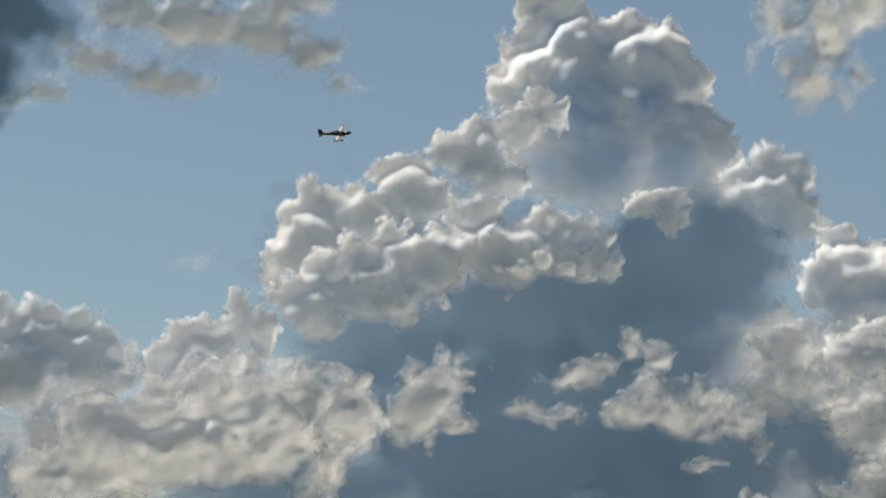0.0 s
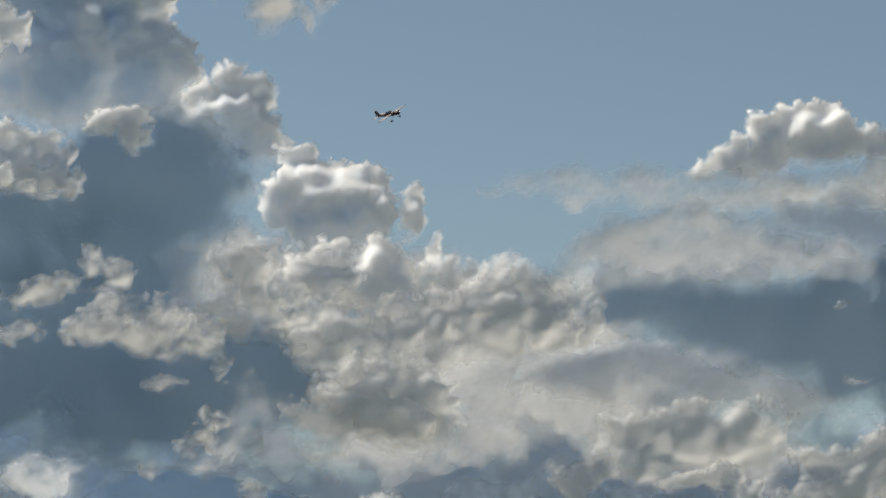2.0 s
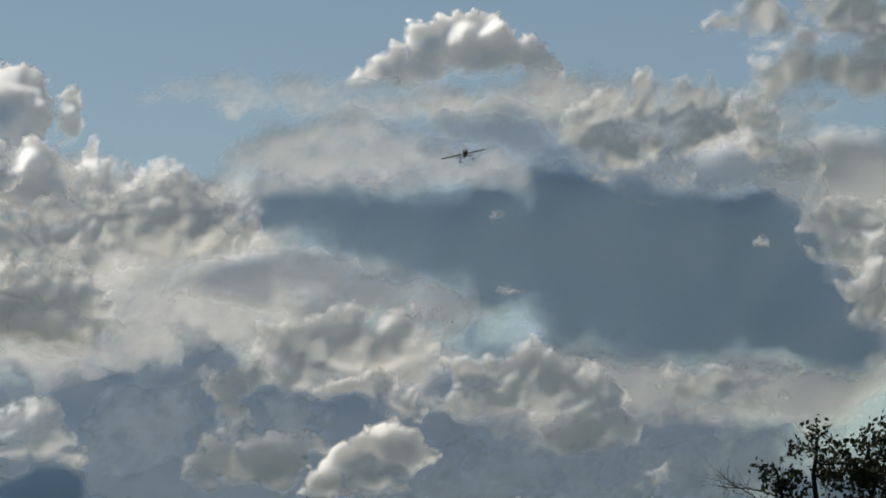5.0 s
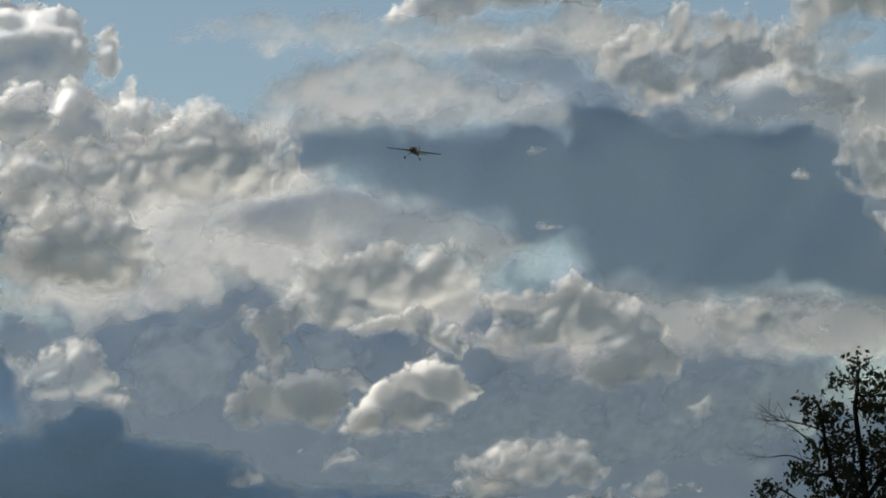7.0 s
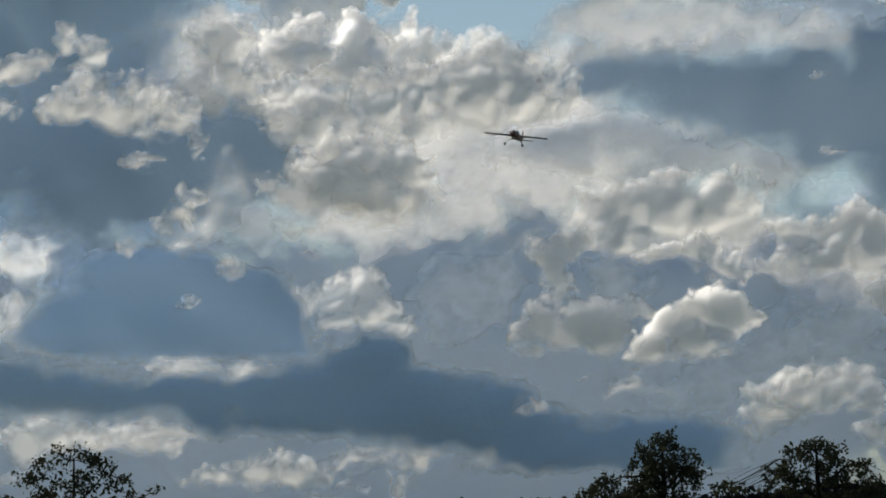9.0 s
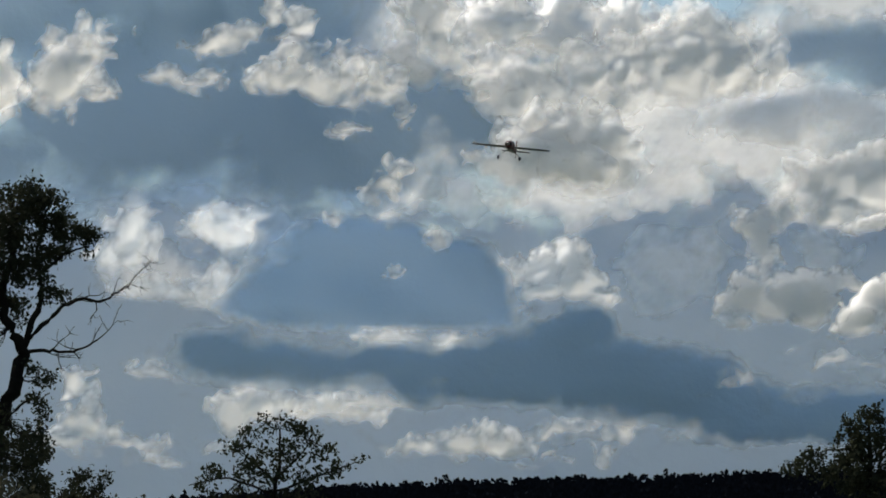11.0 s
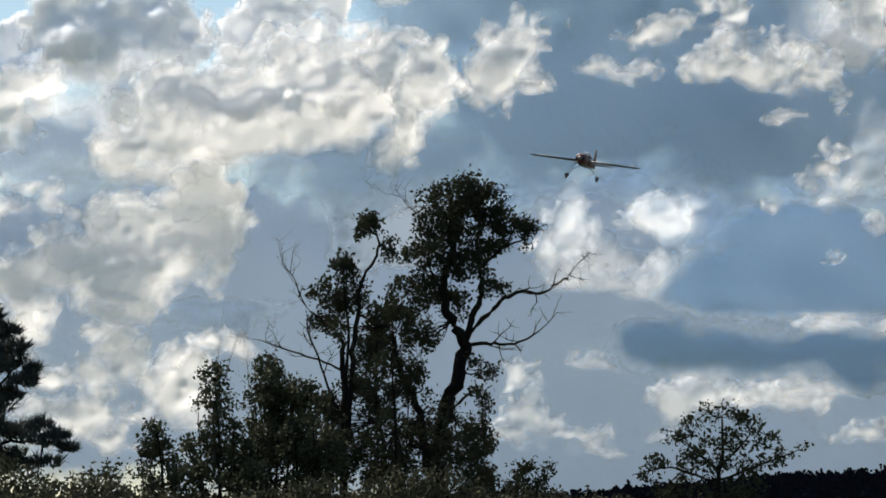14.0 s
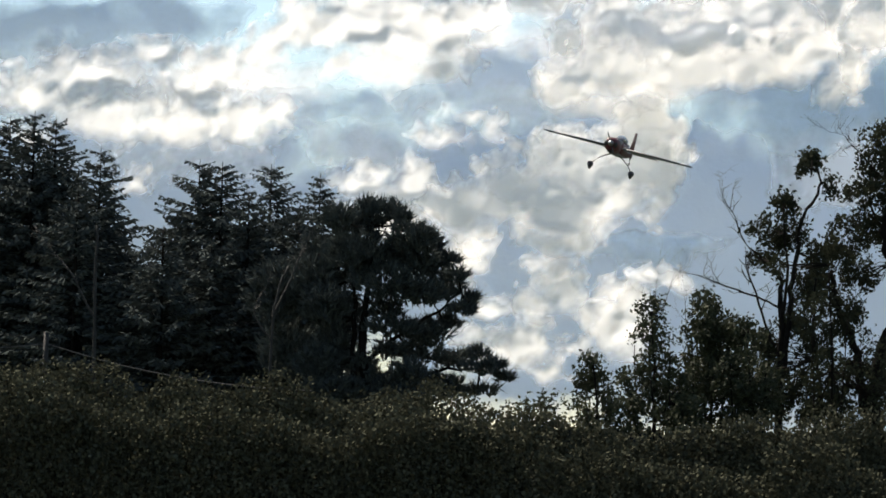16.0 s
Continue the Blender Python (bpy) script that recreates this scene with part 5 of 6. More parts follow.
broadleaf("leafy_tree", "tall dark tree with clustered leaves and bare twigs", 110, [
    (0.17, 0.05, [(11.97, -0.08), (11.90, 1.51), (11.73, 2.73), (11.65, 3.77), (11.66, 4.62)]),
    (0.12, 0.03, [(11.86, 1.79), (11.26, 2.73), (11.08, 3.58), (11.00, 4.06)]),
    (0.1, 0.03, [(11.72, 2.45), (12.39, 3.39), (12.78, 4.23)]),
    (0.08, 0.02, [(11.62, 1.79), (10.69, 2.45), (10.23, 2.74)]),
], [
    (11.69, 4.75, .24, .14), (11.38, 4.49, .2, .12), (11.85, 4.47, .34, .16), (12.15, 4.26, .26, .18), (12.70, 4.51, .34, .35), (12.86, 4.88, .16, .14),
    (13.27, 4.83, .5, .5), (10.76, 4.07, .22, .1), (11.18, 3.88, .4, .16), (11.94, 3.97, .5, .26), (12.79, 4.03, .45, .36),
    (11.09, 3.96, .36, .22), (11.27, 3.30, .5, .4), (10.79, 2.92, .36, .24), (10.18, 2.66, .36, .16), (11.26, 2.64, .6, .4), (12.01, 3.01, .7, .7), (12.59, 3.95, .5, .6),
    (11.06, 1.98, .8, .5), (12.09, 1.70, .9, .6),
], 34, size=0.2, fill=1.0, bare=[
    (0.03, 0.012, [(11.13, 3.21), (10.66, 3.63), (10.43, 3.78), (10.14, 3.89)]),
    (0.03, 0.012, [(11.07, 2.92), (10.61, 3.21), (10.14, 3.21)]),
    (0.03, 0.012, [(11.37, 3.52), (10.71, 3.76), (10.33, 3.81)]),
])


def spruce(azimuth, top, distance, half_width, seed):
    """A spruce: straight trunk, whorls of drooping boughs that turn up at the tips, hung with needle sprays."""
    rng = np.random.default_rng(seed)
    apex = at(azimuth, top, distance)
    height = apex.z
    tree = new("spruce_tree")
    tree.location = (apex.x, apex.y, 0)
    tagged(tree, "dark spruce tree with drooping needled boughs", "tree", "conifers beside the field")
    verts, faces = [], []
    tube(verts, faces, [Vector((0, 0, z)) for z in np.linspace(-0.2, height, 9)], 0.24, 0.015, 7, rng=rng)
    mesh_object("trunk", verts, faces, BARK, tree, smooth=True)
    verts, faces, wood, woodfaces = [], [], [], []
    z = height - 0.25
    while z > 1.2:
        f = (height - z) / height
        reach = half_width * (0.07 + 1.25 * f ** 0.78) * rng.uniform(0.8, 1.1)
        for k in range(int(5 + 5 * min(1, f * 3))):
            q, z = rng.uniform(0, 2 * math.pi), z - rng.uniform(0, 0.05)
            r = reach * rng.uniform(0.65, 1.15)
            out = Vector((math.cos(q), math.sin(q), 0))
            points = [Vector((0, 0, z)) + out * (r * s) + Vector((0, 0, r * ((0.5 - 0.6 * f) * s - 0.45 * s * s + 0.3 * s ** 3))) for s in (0, 0.25, 0.5, 0.75, 1)]
            tube(wood, woodfaces, points, 0.022, 0.008, 3)
            side = Vector((-out.y, out.x, 0))
            for s in np.arange(0.12, 1.02, max(0.055, 0.16 / max(r, 0.3))):
                i = min(3, int(s * 4))
                p = points[i].lerp(points[i + 1], s * 4 - i)
                for w in (-1, 1, 0):
                    spray = (side * (w * rng.uniform(0.5, 1)) + out * rng.uniform(0.3, 0.9) + Vector((0, 0, rng.uniform(-0.75, 0.25)))).normalized()
                    length = rng.uniform(0.28, 0.55) * (1.15 - 0.45 * s) * min(1, 0.4 + 3 * f)
                    across = spray.cross(Vector(rng.normal(0, 1, 3))).normalized() * rng.uniform(0.035, 0.065)
                    i0 = len(verts)
                    verts += [p - across * 0.6, p + spray * length * 0.6 - across, p + spray * length, p + spray * length * 0.55 + across]
                    faces.append((i0, i0 + 1, i0 + 2, i0 + 3))
        z -= rng.uniform(0.08, 0.22)
    tagged(mesh_object("boughs", wood, woodfaces, BARK, tree), kind="stuff")
    tagged(mesh_object("needles", verts, faces, NEEDLE, tree), kind="stuff")


for k, (a, e, d, w) in enumerate([
    (-26.39, 5.24, 152, 3.8), (-26.02, 5.49, 150, 3.8), (-25.54, 5.70, 150, 3.6), (-25.14, 5.77, 148, 3.6), (-24.78, 5.67, 149, 4.0), (-24.02, 5.22, 146, 4.0), (-24.38, 4.56, 143, 3.8),
    (-22.36, 5.07, 147, 4.2), (-21.98, 5.04, 146, 4.0), (-21.16, 5.03, 150, 4.2), (-20.33, 4.90, 153, 2.9), (-21.52, 4.56, 144, 3.6), (-20.66, 4.40, 145, 3.8), (-22.93, 3.94, 141, 3.8),
    (-23.50, 3.64, 155, 4.4), (-22.61, 4.24, 156, 4.2), (-21.60, 4.08, 156, 4.4), (-20.79, 4.01, 156, 4.4), (-25.28, 4.62, 156, 4.6), (-24.58, 4.84, 157, 4.4), (-25.94, 4.50, 155, 4.4), (-23.76, 4.39, 152, 3.2), (-22.12, 3.78, 142, 4.4),
]):
    spruce(a, e, d, w * 1.15, 50 + k)


def pine(label, distance, limbs, clumps, seed):
    """A pine: crooked trunk and layered clumps of upturned needle tufts."""
    rng = np.random.default_rng(seed)
    first = limbs[0][2][0]
    foot = at(first[0], 0, distance)
    tree = new("pine_tree")
    tree.location = (foot.x, foot.y, 0)
    tagged(tree, label, "tree", "conifers beside the field")

    def relative(p):
        return Vector((p.x - foot.x, p.y - foot.y, p.z))

    bones = []
    for k, (r0, r1, line) in enumerate(limbs):
        points = smooth_line([relative(at(a, e, distance)) for a, e in line], rng, 0.04)
        if k == 0:
            points[0].z = -0.2
        bones += points
        verts, faces = [], []
        tube(verts, faces, points, r0, r1, 7, rng=rng)
        mesh_object("trunk" if k == 0 else "branch", verts, faces, BARK, tree, smooth=True)
    bones = np.array(bones)
    metre = distance * math.pi / 180
    verts, faces, wood, woodfaces = [], [], [], []
    for a, e, rx, ry in clumps:
        rx, ry = rx * metre, ry * metre
        c = relative(at(a, e, distance, rng.normal(0, 0.8)))
        near = Vector(bones[((bones - np.array(c)) ** 2).sum(1).argmin()])
        tube(wood, woodfaces, [near, near.lerp(c, 0.5) + Vector((0, 0, -0.15)), c], 0.06, 0.02, 5)
        for _ in range(int(rx * ry * 170) + 16):
            v = Vector(rng.normal(0, 1, 3)).normalized() * rng.uniform(0.05, 1.05) ** 0.45
            g = c + Vector((v.x * rx, v.y * rx * 0.7, v.z * ry))
            lean = (Vector((v.x, v.y, 0)) * 0.8 + Vector((0, 0, 0.9)) + Vector(rng.normal(0, 0.3, 3))).normalized()
            for _ in range(9):
                d = (lean + Vector(rng.normal(0, 0.42, 3))).normalized()
                across = d.cross(Vector(rng.normal(0, 1, 3))).normalized() * 0.034
                i, b = len(verts), g + Vector(rng.normal(0, 0.05, 3))
                verts += [b - across, b + d * rng.uniform(0.26, 0.48), b + across]
                faces.append((i, i + 1, i + 2))
    tagged(mesh_object("boughs", wood, woodfaces, BARK, tree), kind="stuff")
    tagged(mesh_object("needles", verts, faces, NEEDLE, tree), kind="stuff")


pine("spreading dark pine with layered needle clumps", 135, [
    (0.26, 0.08, [(-19.42, -0.34), (-19.46, 1.19), (-19.54, 2.14), (-19.50, 2.90), (-19.42, 4.05)]),
    (0.16, 0.05, [(-19.49, 1.00), (-19.70, 1.75), (-19.69, 2.71), (-19.79, 3.47)]),
    (0.1, 0.03, [(-19.48, 1.76), (-18.88, 2.25), (-18.12, 2.75), (-17.79, 2.81)]),
    (0.1, 0.03, [(-19.46, 1.19), (-18.66, 1.54), (-17.91, 1.71), (-17.28, 1.63)]),
    (0.08, 0.03, [(-19.50, 2.52), (-19.00, 3.20), (-18.43, 3.51)]),
], [
    (-19.29, 4.23, .5, .24), (-19.69, 4.00, .4, .3), (-18.81, 3.88, .4, .26), (-18.41, 3.43, .34, .26), (-19.20, 3.53, .6, .3), (-19.86, 3.37, .5, .4), (-18.11, 3.04, .28, .18),
    (-18.70, 2.97, .5, .25), (-17.91, 2.68, .24, .13), (-19.17, 2.63, .34, .2), (-20.18, 2.69, .4, .35), (-18.49, 2.28, .5, .2), (-20.02, 2.03, .4, .3), (-19.06, 1.96, .3, .16), (-18.10, 1.83, .5, .13),
    (-17.52, 1.70, .34, .1), (-18.76, 1.64, .34, .16), (-20.35, 3.55, .34, .34), (-20.29, 1.74, .4, .3), (-18.18, 1.46, .4, .14), (-19.68, 3.57, .6, .4), (-19.19, 3.10, .6, .3), (-19.93, 2.51, .5, .4), (-20.43, 2.97, .5, .5), (-19.63, 1.75, .34, .2),
    (-18.72, 3.50, .4, .3), (-18.42, 2.93, .4, .2), (-19.07, 2.34, .5, .15), (-19.98, 4.13, .3, .25), (-20.99, 2.86, .5, .6), (-20.78, 1.91, .5, .5),
    (-19.04, 1.39, 0.5, 0.2), (-18.28, 1.31, 0.5, 0.14), (-17.61, 1.33, 0.4, 0.1), (-19.43, 1.47, 0.4, 0.2), (-18.68, 1.97, 0.5, 0.2), (-18.15, 3.51, 0.18, 0.12), (-17.97, 3.25, 0.18, 0.12), (-17.74, 2.86, 0.16, 0.1), (-18.54, 3.89, 0.18, 0.14), (-18.91, 4.18, 0.16, 0.14), (-19.51, 4.35, 0.18, 0.14), (-19.12, 4.31, 0.14, 0.14), (-17.29, 1.77, 0.18, 0.08), (-17.63, 1.95, 0.2, 0.08), (-17.14, 1.56, 0.14, 0.07), (-18.16, 2.46, 0.3, 0.12), (-18.34, 3.80, 0.12, 0.1), (-19.61, 1.18, 0.5, 0.25), (-18.85, 1.20, 0.5, 0.2), (-20.09, 1.26, 0.5, 0.25),
], 81)


# brush along the field: overlapping bushes of fine leaves
BRUSH_TOP = sorted([(-29, 1.5), (-25.70, 1.69), (-24.66, 1.61), (-23.32, 1.22), (-21.71, 1.39), (-21.05, 1.60), (-20.37, 1.26), (-19.51, 1.14), (-18.56, 1.38), (-17.60, 1.12),
             (-16.84, 1.05), (-16.07, 0.78), (-15.12, 0.87), (-13.79, 0.84), (-12.37, 0.88), (-10.79, 0.80), (-10.98, 1.18), (-9.75, 0.78), (-8.80, 0.71), (-5, 0.2), (-3, -0.4)])


def bush(azimuth, distance, width, top, seed, leaf_size=0.13):
    rng = np.random.default_rng(seed)
    foot = toward(azimuth, 0) * distance
    ob = new("bush")
    ob.location = (foot.x, foot.y, 0)
    tagged(ob, "dense brush of dull green and brown leaves", "bush", "brush along the field")
    side = Vector((math.cos(radians(azimuth)), -math.sin(radians(azimuth)), 0))
    out = Vector((-foot.x, -foot.y, 0)).normalized()
    verts, faces, wood, woodfaces = [], [], [], []
    for _ in range(14):
        s = rng.uniform(-0.8, 0.8) * width
        base = side * s * 0.6 + Vector((0, 0, -0.1))
        tube(wood, woodfaces, smooth_line([base, base + Vector((*rng.normal(0, 0.15, 2), top * 0.5)), side * s + out * rng.normal(0, 0.4) + Vector((0, 0, top * rng.uniform(0.7, 1.03)))], rng, 0.04, 3), 0.035, 0.008, 4)
    for _ in range(int(width * top * 80)):
        s, h = rng.uniform(-1, 1), rng.uniform(0, 1) ** 0.7
        bulge = math.sqrt(max(0.02, 1 - s * s))
        p = side * (s * width) + out * (rng.uniform(0.1, 1.3) * (1.1 - 0.6 * h) + rng.normal(0, 0.2)) + Vector((0, 0, h * top * (0.72 + 0.28 * bulge)))
        leaf_quads(verts, faces, p, 9, 0.16, leaf_size, rng, droop=0.9, slim=0.5)
    tagged(mesh_object("stems", wood, woodfaces, BARK, ob), kind="stuff")
    tagged(mesh_object("leaves", verts, faces, BRUSH_LEAF, ob), kind="stuff")


rng = np.random.default_rng(4)
for k, a in enumerate(np.arange(-27.5, -7.5, 0.72)):
    for row, d in enumerate((112, 100, 119)):
        az = a + (row % 2) * 0.36 + rng.uniform(-0.15, 0.15)
        top_el = float(np.interp(az, [p[0] for p in BRUSH_TOP], [p[1] for p in BRUSH_TOP]))
        height = EYE.z + math.tan(radians(top_el)) * d
        bush(az, d, rng.uniform(1.2, 1.6), max(1.0, height * (rng.uniform(0.86, 1.1) if row == 0 else rng.uniform(0.4, 0.9))), 200 + 3 * k + row, 0.24 if row == 2 else 0.13)


# bare dead tree before the spruces, and the pole with its wire
broadleaf("dead_tree", "leafless grey dead tree before the conifers", 128, [
    (0.07, 0.03, [(-21.12, 0.57), (-21.07, 2.09), (-20.99, 2.86), (-20.82, 3.34)]),
], [], 90, bark=PALE_BARK, bare=[
    (0.05, 0.015, [(-21.06, 2.48), (-20.76, 3.15), (-20.59, 3.64)]),
    (0.04, 0.015, [(-21.07, 2.09), (-21.36, 2.47), (-21.28, 2.85)]),
])
broadleaf("dead_tree", "pale leafless trunk among the conifers", 127, [
    (0.09, 0.04, [(-23.96, 0.49), (-24.03, 2.01), (-24.05, 3.15), (-24.04, 3.91)]),
], [], 91, bark=PALE_BARK, bare=[(0.05, 0.015, [(-24.06, 2.39), (-24.42, 3.04), (-24.80, 3.50)])])


def utility_pole():
    p = at(-24.82, 2.10, 122)
    pole = new("utility_pole")
    pole.location = (p.x, p.y, 0)
    tagged(pole, "weathered wooden pole with a pale metal box", "utility pole")
    verts, faces = [], []
    tube(verts, faces, [Vector((0, 0, z)) for z in np.linspace(-0.2, p.z, 6)], 0.12, 0.09, 10)
    mesh_object("post", verts, faces, PALE_BARK, pole, smooth=True)
    bm = bmesh.new()
    q = at(-24.73, 1.26, 122)
    bmesh.ops.create_cube(bm, size=1, matrix=Matrix.Translation((0.05, -0.2, q.z)) @ Matrix.Diagonal((0.3, 0.2, 0.4, 1)))
    bmesh.ops.bevel(bm, geom=bm.edges[:], offset=0.02, segments=2, affect="EDGES")
    part("meter_box", bm, material("grey_box_paint", (0.6, 0.6, 0.58), 0.5), pole, "pale grey metal box")
    verts, faces = [], []
    a, b, c = at(-28.50, 1.96, 124), at(-24.81, 1.91, 122), at(-20.37, 1.26, 117)
    for u, v in ((a, b), (b, c)):
        line = [u.lerp(v, s) + Vector((0, 0, -1.4 * s * (1 - s))) - Vector((p.x, p.y, 0)) for s in np.linspace(0, 1, 14)]
        tube(verts, faces, line, 0.018, 0.018, 5)
    mesh_object("wire", verts, faces, material("cable_rubber", (0.03, 0.03, 0.03), 0.5), pole)


utility_pole()

# ---- the aircraft: nose along +y, wing at the origin ----
RED = material("red_film", (0.075, 0.005, 0.01), 0.55, vary=0.12, scale=2, coat=0.05)
WHITE = material("white_film", (0.2, 0.205, 0.22), 0.55, vary=0.06, scale=2, coat=0.05)
NAVY = material("navy_film", (0.012, 0.014, 0.03), 0.6, vary=0.15, scale=2, coat=0.05)
BLACK = material("black_rubber", (0.012, 0.012, 0.012), 0.7, vary=0.2, scale=6)
CARBON = material("carbon_fibre", (0.03, 0.03, 0.032), 0.4, vary=0.2, scale=12)
SILVER = material("polished_spinner", (0.3, 0.3, 0.31), 0.4, metal=1.0, vary=0.05)
GLASS = material("tinted_canopy", (0.55, 0.6, 0.65), 0.05, vary=0.02, clear=0.85)


def loft(rings, closed=True):
    """A skin through rings of points; the ends are capped."""
    bm = bmesh.new()
    rows = [[bm.verts.new(p) for p in ring] for ring in rings]
    n = len(rows[0])
    for a, b in zip(rows, rows[1:]):
        for s in range(n):
            bm.faces.new((a[s], a[(s + 1) % n], b[(s + 1) % n], b[s]))
    if closed:
        bm.faces.new(rows[0])
        bm.faces.new(rows[-1])
    return bm


SLIM = 0.8


def hoop(y, half, low, high, n=18, square=2.6):
    """A rounded cross-section of the body; the slim body and canopy, not the wheel fairings, take SLIM."""
    out = []
    k_slim = SLIM if low > -0.2 else 1.0
    half, low, high = half * k_slim, low * k_slim, high * k_slim
    for k in range(n):
        q = 2 * math.pi * k / n
        c, s = math.cos(q), math.sin(q)
        x = half * math.copysign(abs(c) ** (2 / square), c)
        z = (low + high) / 2 + (high - low) / 2 * math.copysign(abs(s) ** (2 / square), s)
        out.append((x, y, z))
    return out


def foil(x, lead, trail, thick, z=0.0, n=9):
    """A wing section at span position x."""
    top, low = [], []
    for k in range(n):
        f = 0.5 - 0.5 * math.cos(math.pi * k / (n - 1))
        h = thick * 2.6 * (0.2969 * math.sqrt(f) - 0.126 * f - 0.3516 * f * f + 0.2843 * f ** 3 - 0.1036 * f ** 4)
        top.append((x, lead + (trail - lead) * f, z + h))
        low.append((x, lead + (trail - lead) * f, z - h))
    return top + low[-2:0:-1]


def upright(foil_points):
    """The same section turned for a fin: span goes up."""
    return [(z, y, x) for x, y, z in foil_points]


def chord(x):
    f = abs(x) / 1.3
    return 0.2 - 0.06 * f, -0.3 + 0.12 * f, 0.09 * (1 - f) + 0.045 * f


def build_aircraft():
    plane = new("model_aircraft")
    tagged(plane, "red and white radio-controlled aerobatic aircraft with fixed landing gear", "model aircraft")
    body = part("fuselage", loft([hoop(0.42, 0.155, -0.165, 0.15), hoop(0.1, 0.15, -0.17, 0.16), hoop(-0.3, 0.135, -0.15, 0.17),
                                  hoop(-0.75, 0.095, -0.1, 0.155), hoop(-1.15, 0.055, -0.04, 0.13), hoop(-1.42, 0.022, 0.0, 0.1)]), RED, plane)
    part("belly_panel", loft([hoop(0.4, 0.12, -0.169, -0.1), hoop(0.1, 0.115, -0.174, -0.1), hoop(-0.3, 0.1, -0.154, -0.09), hoop(-0.9, 0.05, -0.085, -0.03)]), WHITE, body, "white underside panel")
    part("side_stripe", loft([hoop(0.35, 0.158, -0.03, 0.03), hoop(0.0, 0.153, -0.04, 0.03), hoop(-0.5, 0.122, -0.03, 0.05), hoop(-1.0, 0.073, 0.02, 0.07)]), WHITE, body, "white stripe along the side")
    cowl = part("cowl", loft([hoop(0.78, 0.1, -0.1, 0.1), hoop(0.74, 0.135, -0.13, 0.125), hoop(0.62, 0.155, -0.155, 0.145), hoop(0.42, 0.158, -0.168, 0.152)]), RED, plane, "red engine cowl")
    part("cowl_band", loft([hoop(0.6, 0.158, 0.02, 0.149), hoop(0.45, 0.16, 0.02, 0.155)]), WHITE, cowl, "white band on the cowl")
    for s in (-1, 1):
        bm = bmesh.new()
        bmesh.ops.create_uvsphere(bm, u_segments=12, v_segments=8, radius=1, matrix=Matrix.Translation((s * 0.075, 0.765, -0.01)) @ Matrix.Diagonal((0.04, 0.025, 0.05, 1)))
        part("air_intake", bm, BLACK, cowl, "black cooling intake")
    bm = bmesh.new()
    bmesh.ops.create_uvsphere(bm, u_segments=14, v_segments=10, radius=1, matrix=Matrix.Translation((0, 0.66, -0.122)) @ Matrix.Diagonal((0.05, 0.1, 0.03, 1)))
    part("exhaust_outlet", bm, BLACK, cowl, "black exhaust outlet")
    glass = loft([hoop(0.14, 0.02, 0.13, 0.16), hoop(0.04, 0.085, 0.12, 0.235), hoop(-0.12, 0.105, 0.12, 0.29), hoop(-0.3, 0.1, 0.12, 0.28), hoop(-0.48, 0.07, 0.12, 0.22), hoop(-0.6, 0.02, 0.13, 0.17)])
    canopy = part("canopy", glass, GLASS, plane, "clear bubble canopy")
    part("canopy_frame", loft([hoop(0.0, 0.112, 0.12, 0.172), hoop(-0.25, 0.118, 0.12, 0.178), hoop(-0.5, 0.1, 0.12, 0.178)]), NAVY, canopy)
    for s in (-1, 1):
        rings = []
        for x in (0.08, 0.5, 0.95, 1.1):
            lead, trail, t = chord(x)
            rings.append(foil(s * x, lead, trail + 0.11, t))
        wing = part("wing", loft(rings), WHITE, plane, "white wing panel")
        rings = []
        for x in (1.1, 1.22, 1.285, 1.3):
            lead, trail, t = chord(x)
            k = 0.35 if x > 1.29 else 1
            rings.append(foil(s * x, lead - (0.03 if x > 1.29 else 0), trail + 0.11, t * k))
        part("wing_tip", loft(rings), NAVY, wing, "dark navy wing tip")
        rings = []
        for x in (0.2, 0.7, 1.09):
            lead, trail, t = chord(x)
            rings.append(foil(s * x, lead + 0.006, lead - 0.09, t * 0.8))
        part("leading_edge", loft(rings), NAVY, wing, "dark leading-edge strip")
        rings = []
        for x in (0.22, 0.7, 1.24):
            lead, trail, t = chord(x)
            rings.append(foil(s * x, trail + 0.105, trail, t * 0.35))
        part("aileron", loft(rings), NAVY, wing, "dark aileron")
        tail = part("tailplane", loft([foil(s * 0.02, -1.12, -1.32, 0.03, 0.06), foil(s * 0.3, -1.17, -1.32, 0.025, 0.06), foil(s * 0.47, -1.2, -1.32, 0.02, 0.06)]), WHITE, plane)
        part("elevator", loft([foil(s * 0.04, -1.325, -1.46, 0.018, 0.06), foil(s * 0.47, -1.325, -1.43, 0.014, 0.06)]), RED, tail, "red elevator")
        verts, faces = [], []
        leg = [Vector((s * x, y, z)) for x, y, z in ((0.06, 0.16, -0.12), (0.16, 0.165, -0.175), (0.25, 0.175, -0.24), (0.315, 0.185, -0.315), (0.345, 0.19, -0.37))]
        tube(verts, faces, leg, 0.011, 0.008, 8)
        gear = mesh_object("landing_gear_leg", verts, faces, CARBON, plane, "curved carbon gear leg", smooth=True)
        bm = bmesh.new()
        bmesh.ops.create_cone(bm, cap_ends=True, segments=20, radius1=0.062, radius2=0.062, depth=0.045, matrix=Matrix.Translation((s * 0.355, 0.19, -0.4)) @ Matrix.Rotation(math.pi / 2, 4, "Y"))
        bmesh.ops.bevel(bm, geom=[e for e in bm.edges if e.is_manifold and e.calc_face_angle() > 1], offset=0.014, segments=3, affect="EDGES")
        part("wheel", bm, BLACK, gear, "black rubber wheel")
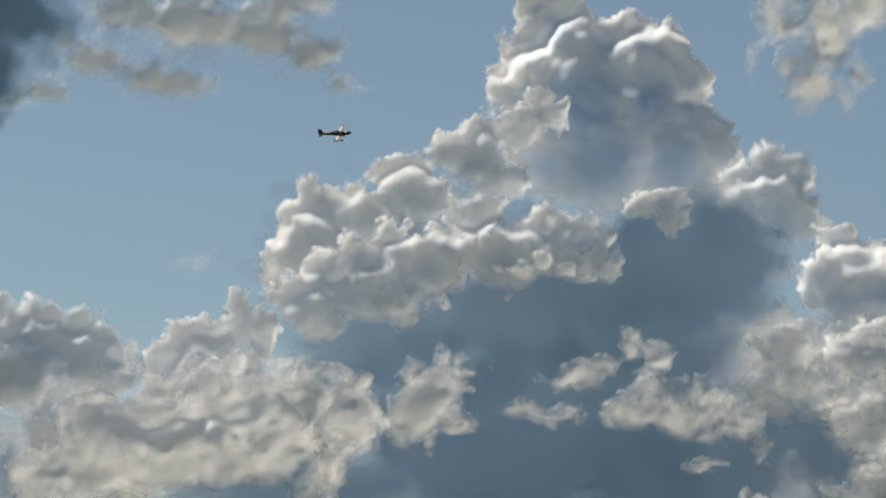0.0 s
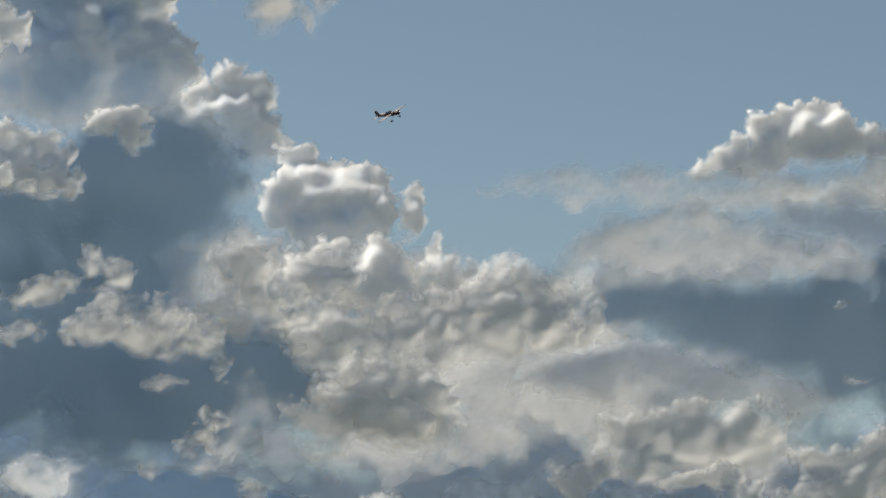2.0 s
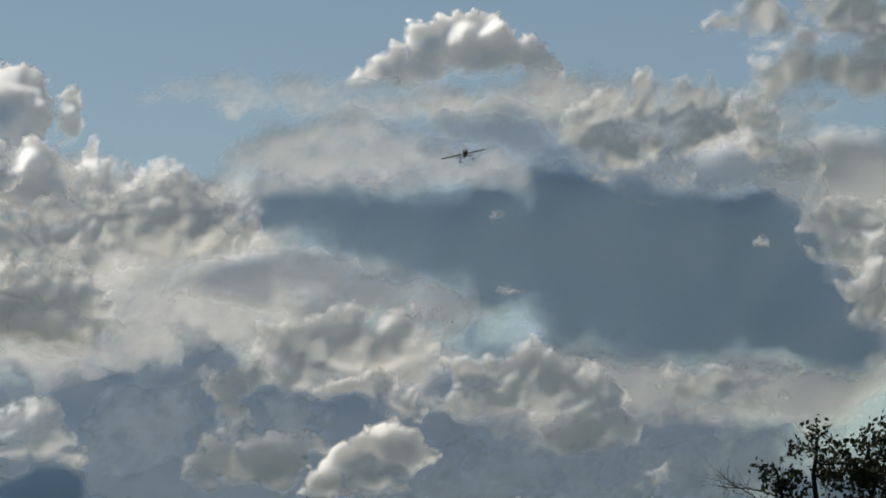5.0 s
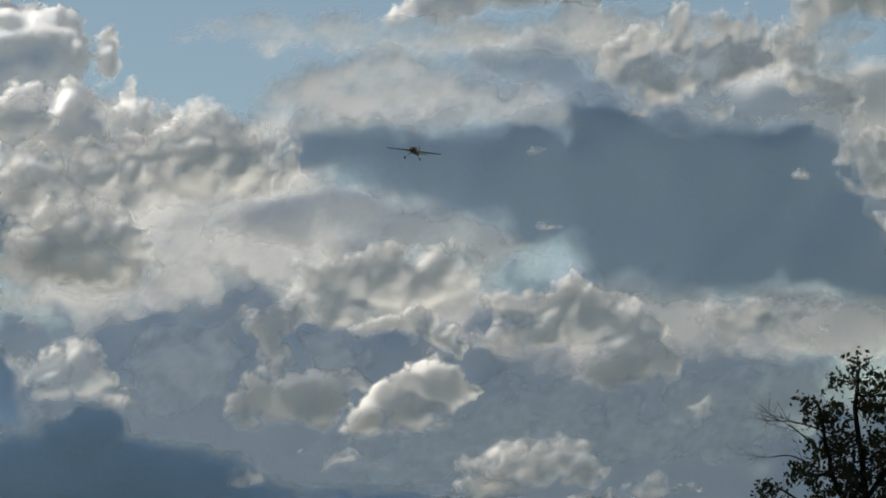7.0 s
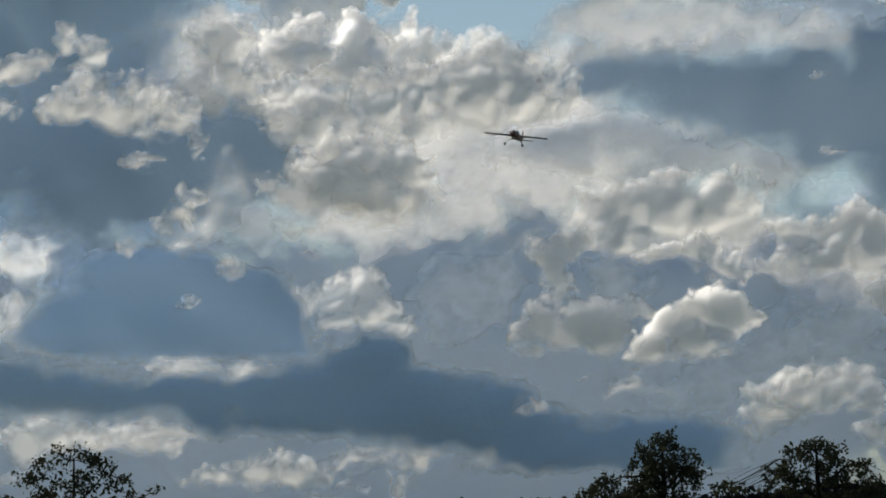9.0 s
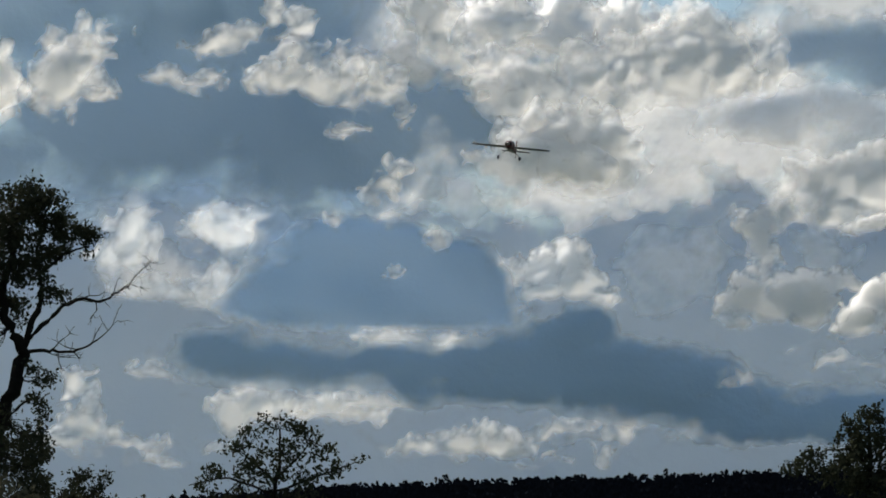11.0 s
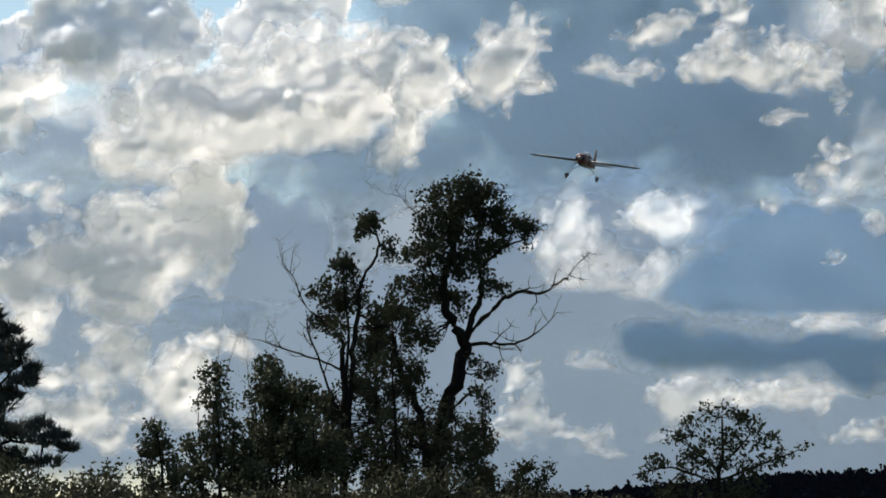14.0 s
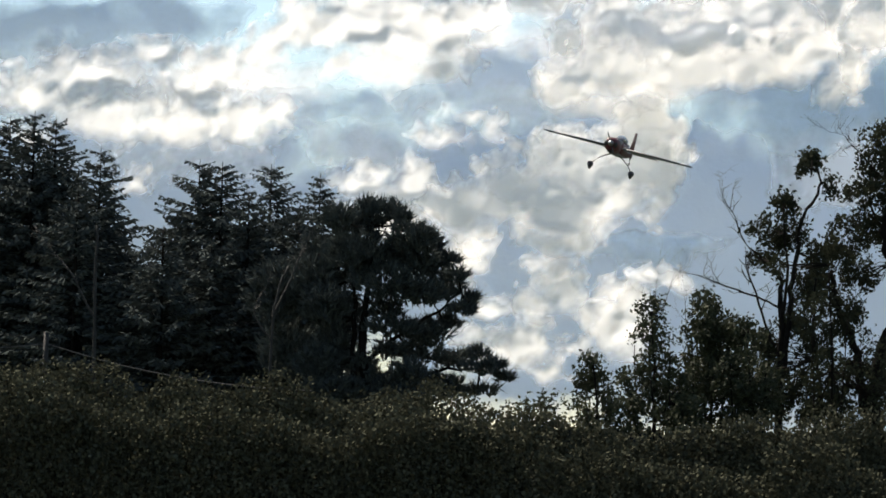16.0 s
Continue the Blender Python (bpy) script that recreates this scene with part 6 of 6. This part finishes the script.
        part("wheel_pant", loft([hoop(0.31, 0.01, -0.385, -0.365, 12), hoop(0.26, 0.04, -0.42, -0.335, 12), hoop(0.18, 0.045, -0.425, -0.325, 12), hoop(0.08, 0.03, -0.405, -0.335, 12), hoop(0.0, 0.006, -0.38, -0.36, 12)]), NAVY, gear, "dark wheel fairing").location = (s * 0.355, 0, 0)
    fin = part("fin", loft([upright(foil(x, lead, trail, 0.03)) for x, lead, trail in ((0.08, -1.05, -1.36), (0.22, -1.18, -1.36), (0.4, -1.26, -1.37), (0.42, -1.29, -1.37))]), RED, plane, "red tail fin")
    part("rudder", loft([upright(foil(x, lead, trail, 0.022)) for x, lead, trail in ((-0.02, -1.4, -1.5), (0.1, -1.365, -1.53), (0.3, -1.375, -1.52), (0.43, -1.375, -1.47))]), RED, fin, "red rudder")
    verts, faces = [], []
    tube(verts, faces, [Vector((0, -1.3, 0.0)), Vector((0, -1.38, -0.06)), Vector((0, -1.42, -0.1))], 0.007, 0.006, 6)
    strut = mesh_object("tail_strut", verts, faces, CARBON, plane)
    bm = bmesh.new()
    bmesh.ops.create_cone(bm, cap_ends=True, segments=14, radius1=0.026, radius2=0.026, depth=0.018, matrix=Matrix.Translation((0, -1.425, -0.115)) @ Matrix.Rotation(math.pi / 2, 4, "Y"))
    part("tail_wheel", bm, BLACK, strut, "small black tail wheel")
    part("spinner", loft([hoop(0.785, 0.06, -0.06, 0.06, 16, 2), hoop(0.83, 0.055, -0.055, 0.055, 16, 2), hoop(0.88, 0.036, -0.036, 0.036, 16, 2), hoop(0.91, 0.01, -0.01, 0.01, 16, 2)]), SILVER, plane, "polished metal spinner")
    blade = bmesh.new()
    for s in (-1, 1):
        rows = []
        for x, w, twist in ((0.03, 0.01, 50), (0.08, 0.013, 35), (0.15, 0.012, 22), (0.2, 0.006, 15)):
            c, t = math.cos(radians(twist)), math.sin(radians(twist))
            rows.append([blade.verts.new((s * x + dx * s * c * 0, dx * t * s + dz * c * 0.2, dx * c)) for dx, dz in ((-w, 0), (0, 0.03), (w, 0), (0, -0.03))])
        for a, b in zip(rows, rows[1:]):
            for k in range(4):
                blade.faces.new((a[k], a[(k + 1) % 4], b[(k + 1) % 4], b[k]))
        blade.faces.new(rows[0])
        blade.faces.new(rows[-1])
    prop = part("propeller", blade, CARBON, plane, "dark two-bladed propeller")
    return plane, prop


aircraft, propeller = build_aircraft()


def motions():
    walk(aircraft, [
        (0, pose(-47.05, 232.63, 54.01, 2.5, 41, -91.7)),
        (0.5, pose(-34.23, 231.27, 52.52, 0.7, 45.6, -105.2)),
        (1, pose(-23.99, 229.20, 50.61, 1.1, 34.7, -119.8)),
        (1.5, pose(-12.96, 220.69, 47.53, -2.1, 29.2, -136.9)),
        (2, pose(-4.98, 214.50, 45.59, -0.6, 34.1, -140.7)),
        (2.5, pose(2.84, 206.68, 43.11, -3.8, 35.3, -149.8)),
        (3, pose(8.29, 202.97, 41.23, -4.5, 33.3, -157.8)),
        (3.5, pose(13.10, 201.05, 38.88, -1.5, 17.2, -175.5)),
        (4, pose(15.40, 193.02, 36.27, 0.8, 6.8, 177.8)),
        (4.5, pose(17.47, 188.68, 34.37, -0.8, 11.6, 174.9)),
        (5, pose(18.01, 178.75, 31.32, -0.4, 13.1, 175.8)),
        (7.5, pose(9.33, 150.84, 23.23, 0.3, -11.3, 166.6)),
        (8, pose(7.12, 143.09, 21.28, 1.2, -7.4, 167.9)),
        (8.5, pose(4.92, 140.83, 20.26, 1.9, -5.6, 166.9)),
        (9, pose(2.83, 134.78, 19.18, 2.6, -7.5, 168.4)),
        (11.5, pose(-5.70, 105.04, 14.07, 2.1, -5.2, 176.1)),
        (12, pose(-6.58, 98.89, 13.58, 1.3, -3.2, 175.7)),
        (12.5, pose(-7.89, 93.66, 12.91, -1.3, -4.8, 175.7)),
        (13, pose(-9.03, 87.91, 11.88, -1, -4.1, 175.9)),
        (13.5, pose(-10.46, 82.60, 10.92, -0.6, -7.2, 179.4)),
        (14, pose(-11.54, 77.61, 10.30, 0.1, -9.1, 180)),
        (14.5, pose(-12.54, 71.67, 9.64, 0.6, -5.6, 179.6)),
        (15, pose(-13.69, 67.93, 9.07, 0.3, -3.3, 178.4)),
        (15.5, pose(-14.35, 60.55, 7.98, -0.1, -5.7, -176.8)),
        (16, pose(-15.06, 54.90, 7.04, 0.8, -13.7, -173.7)),
    ])
    walk(propeller, [(k / 10, pose(0, 0.8, 0, 0, 84 * k, 0)) for k in range(161)])


motions()
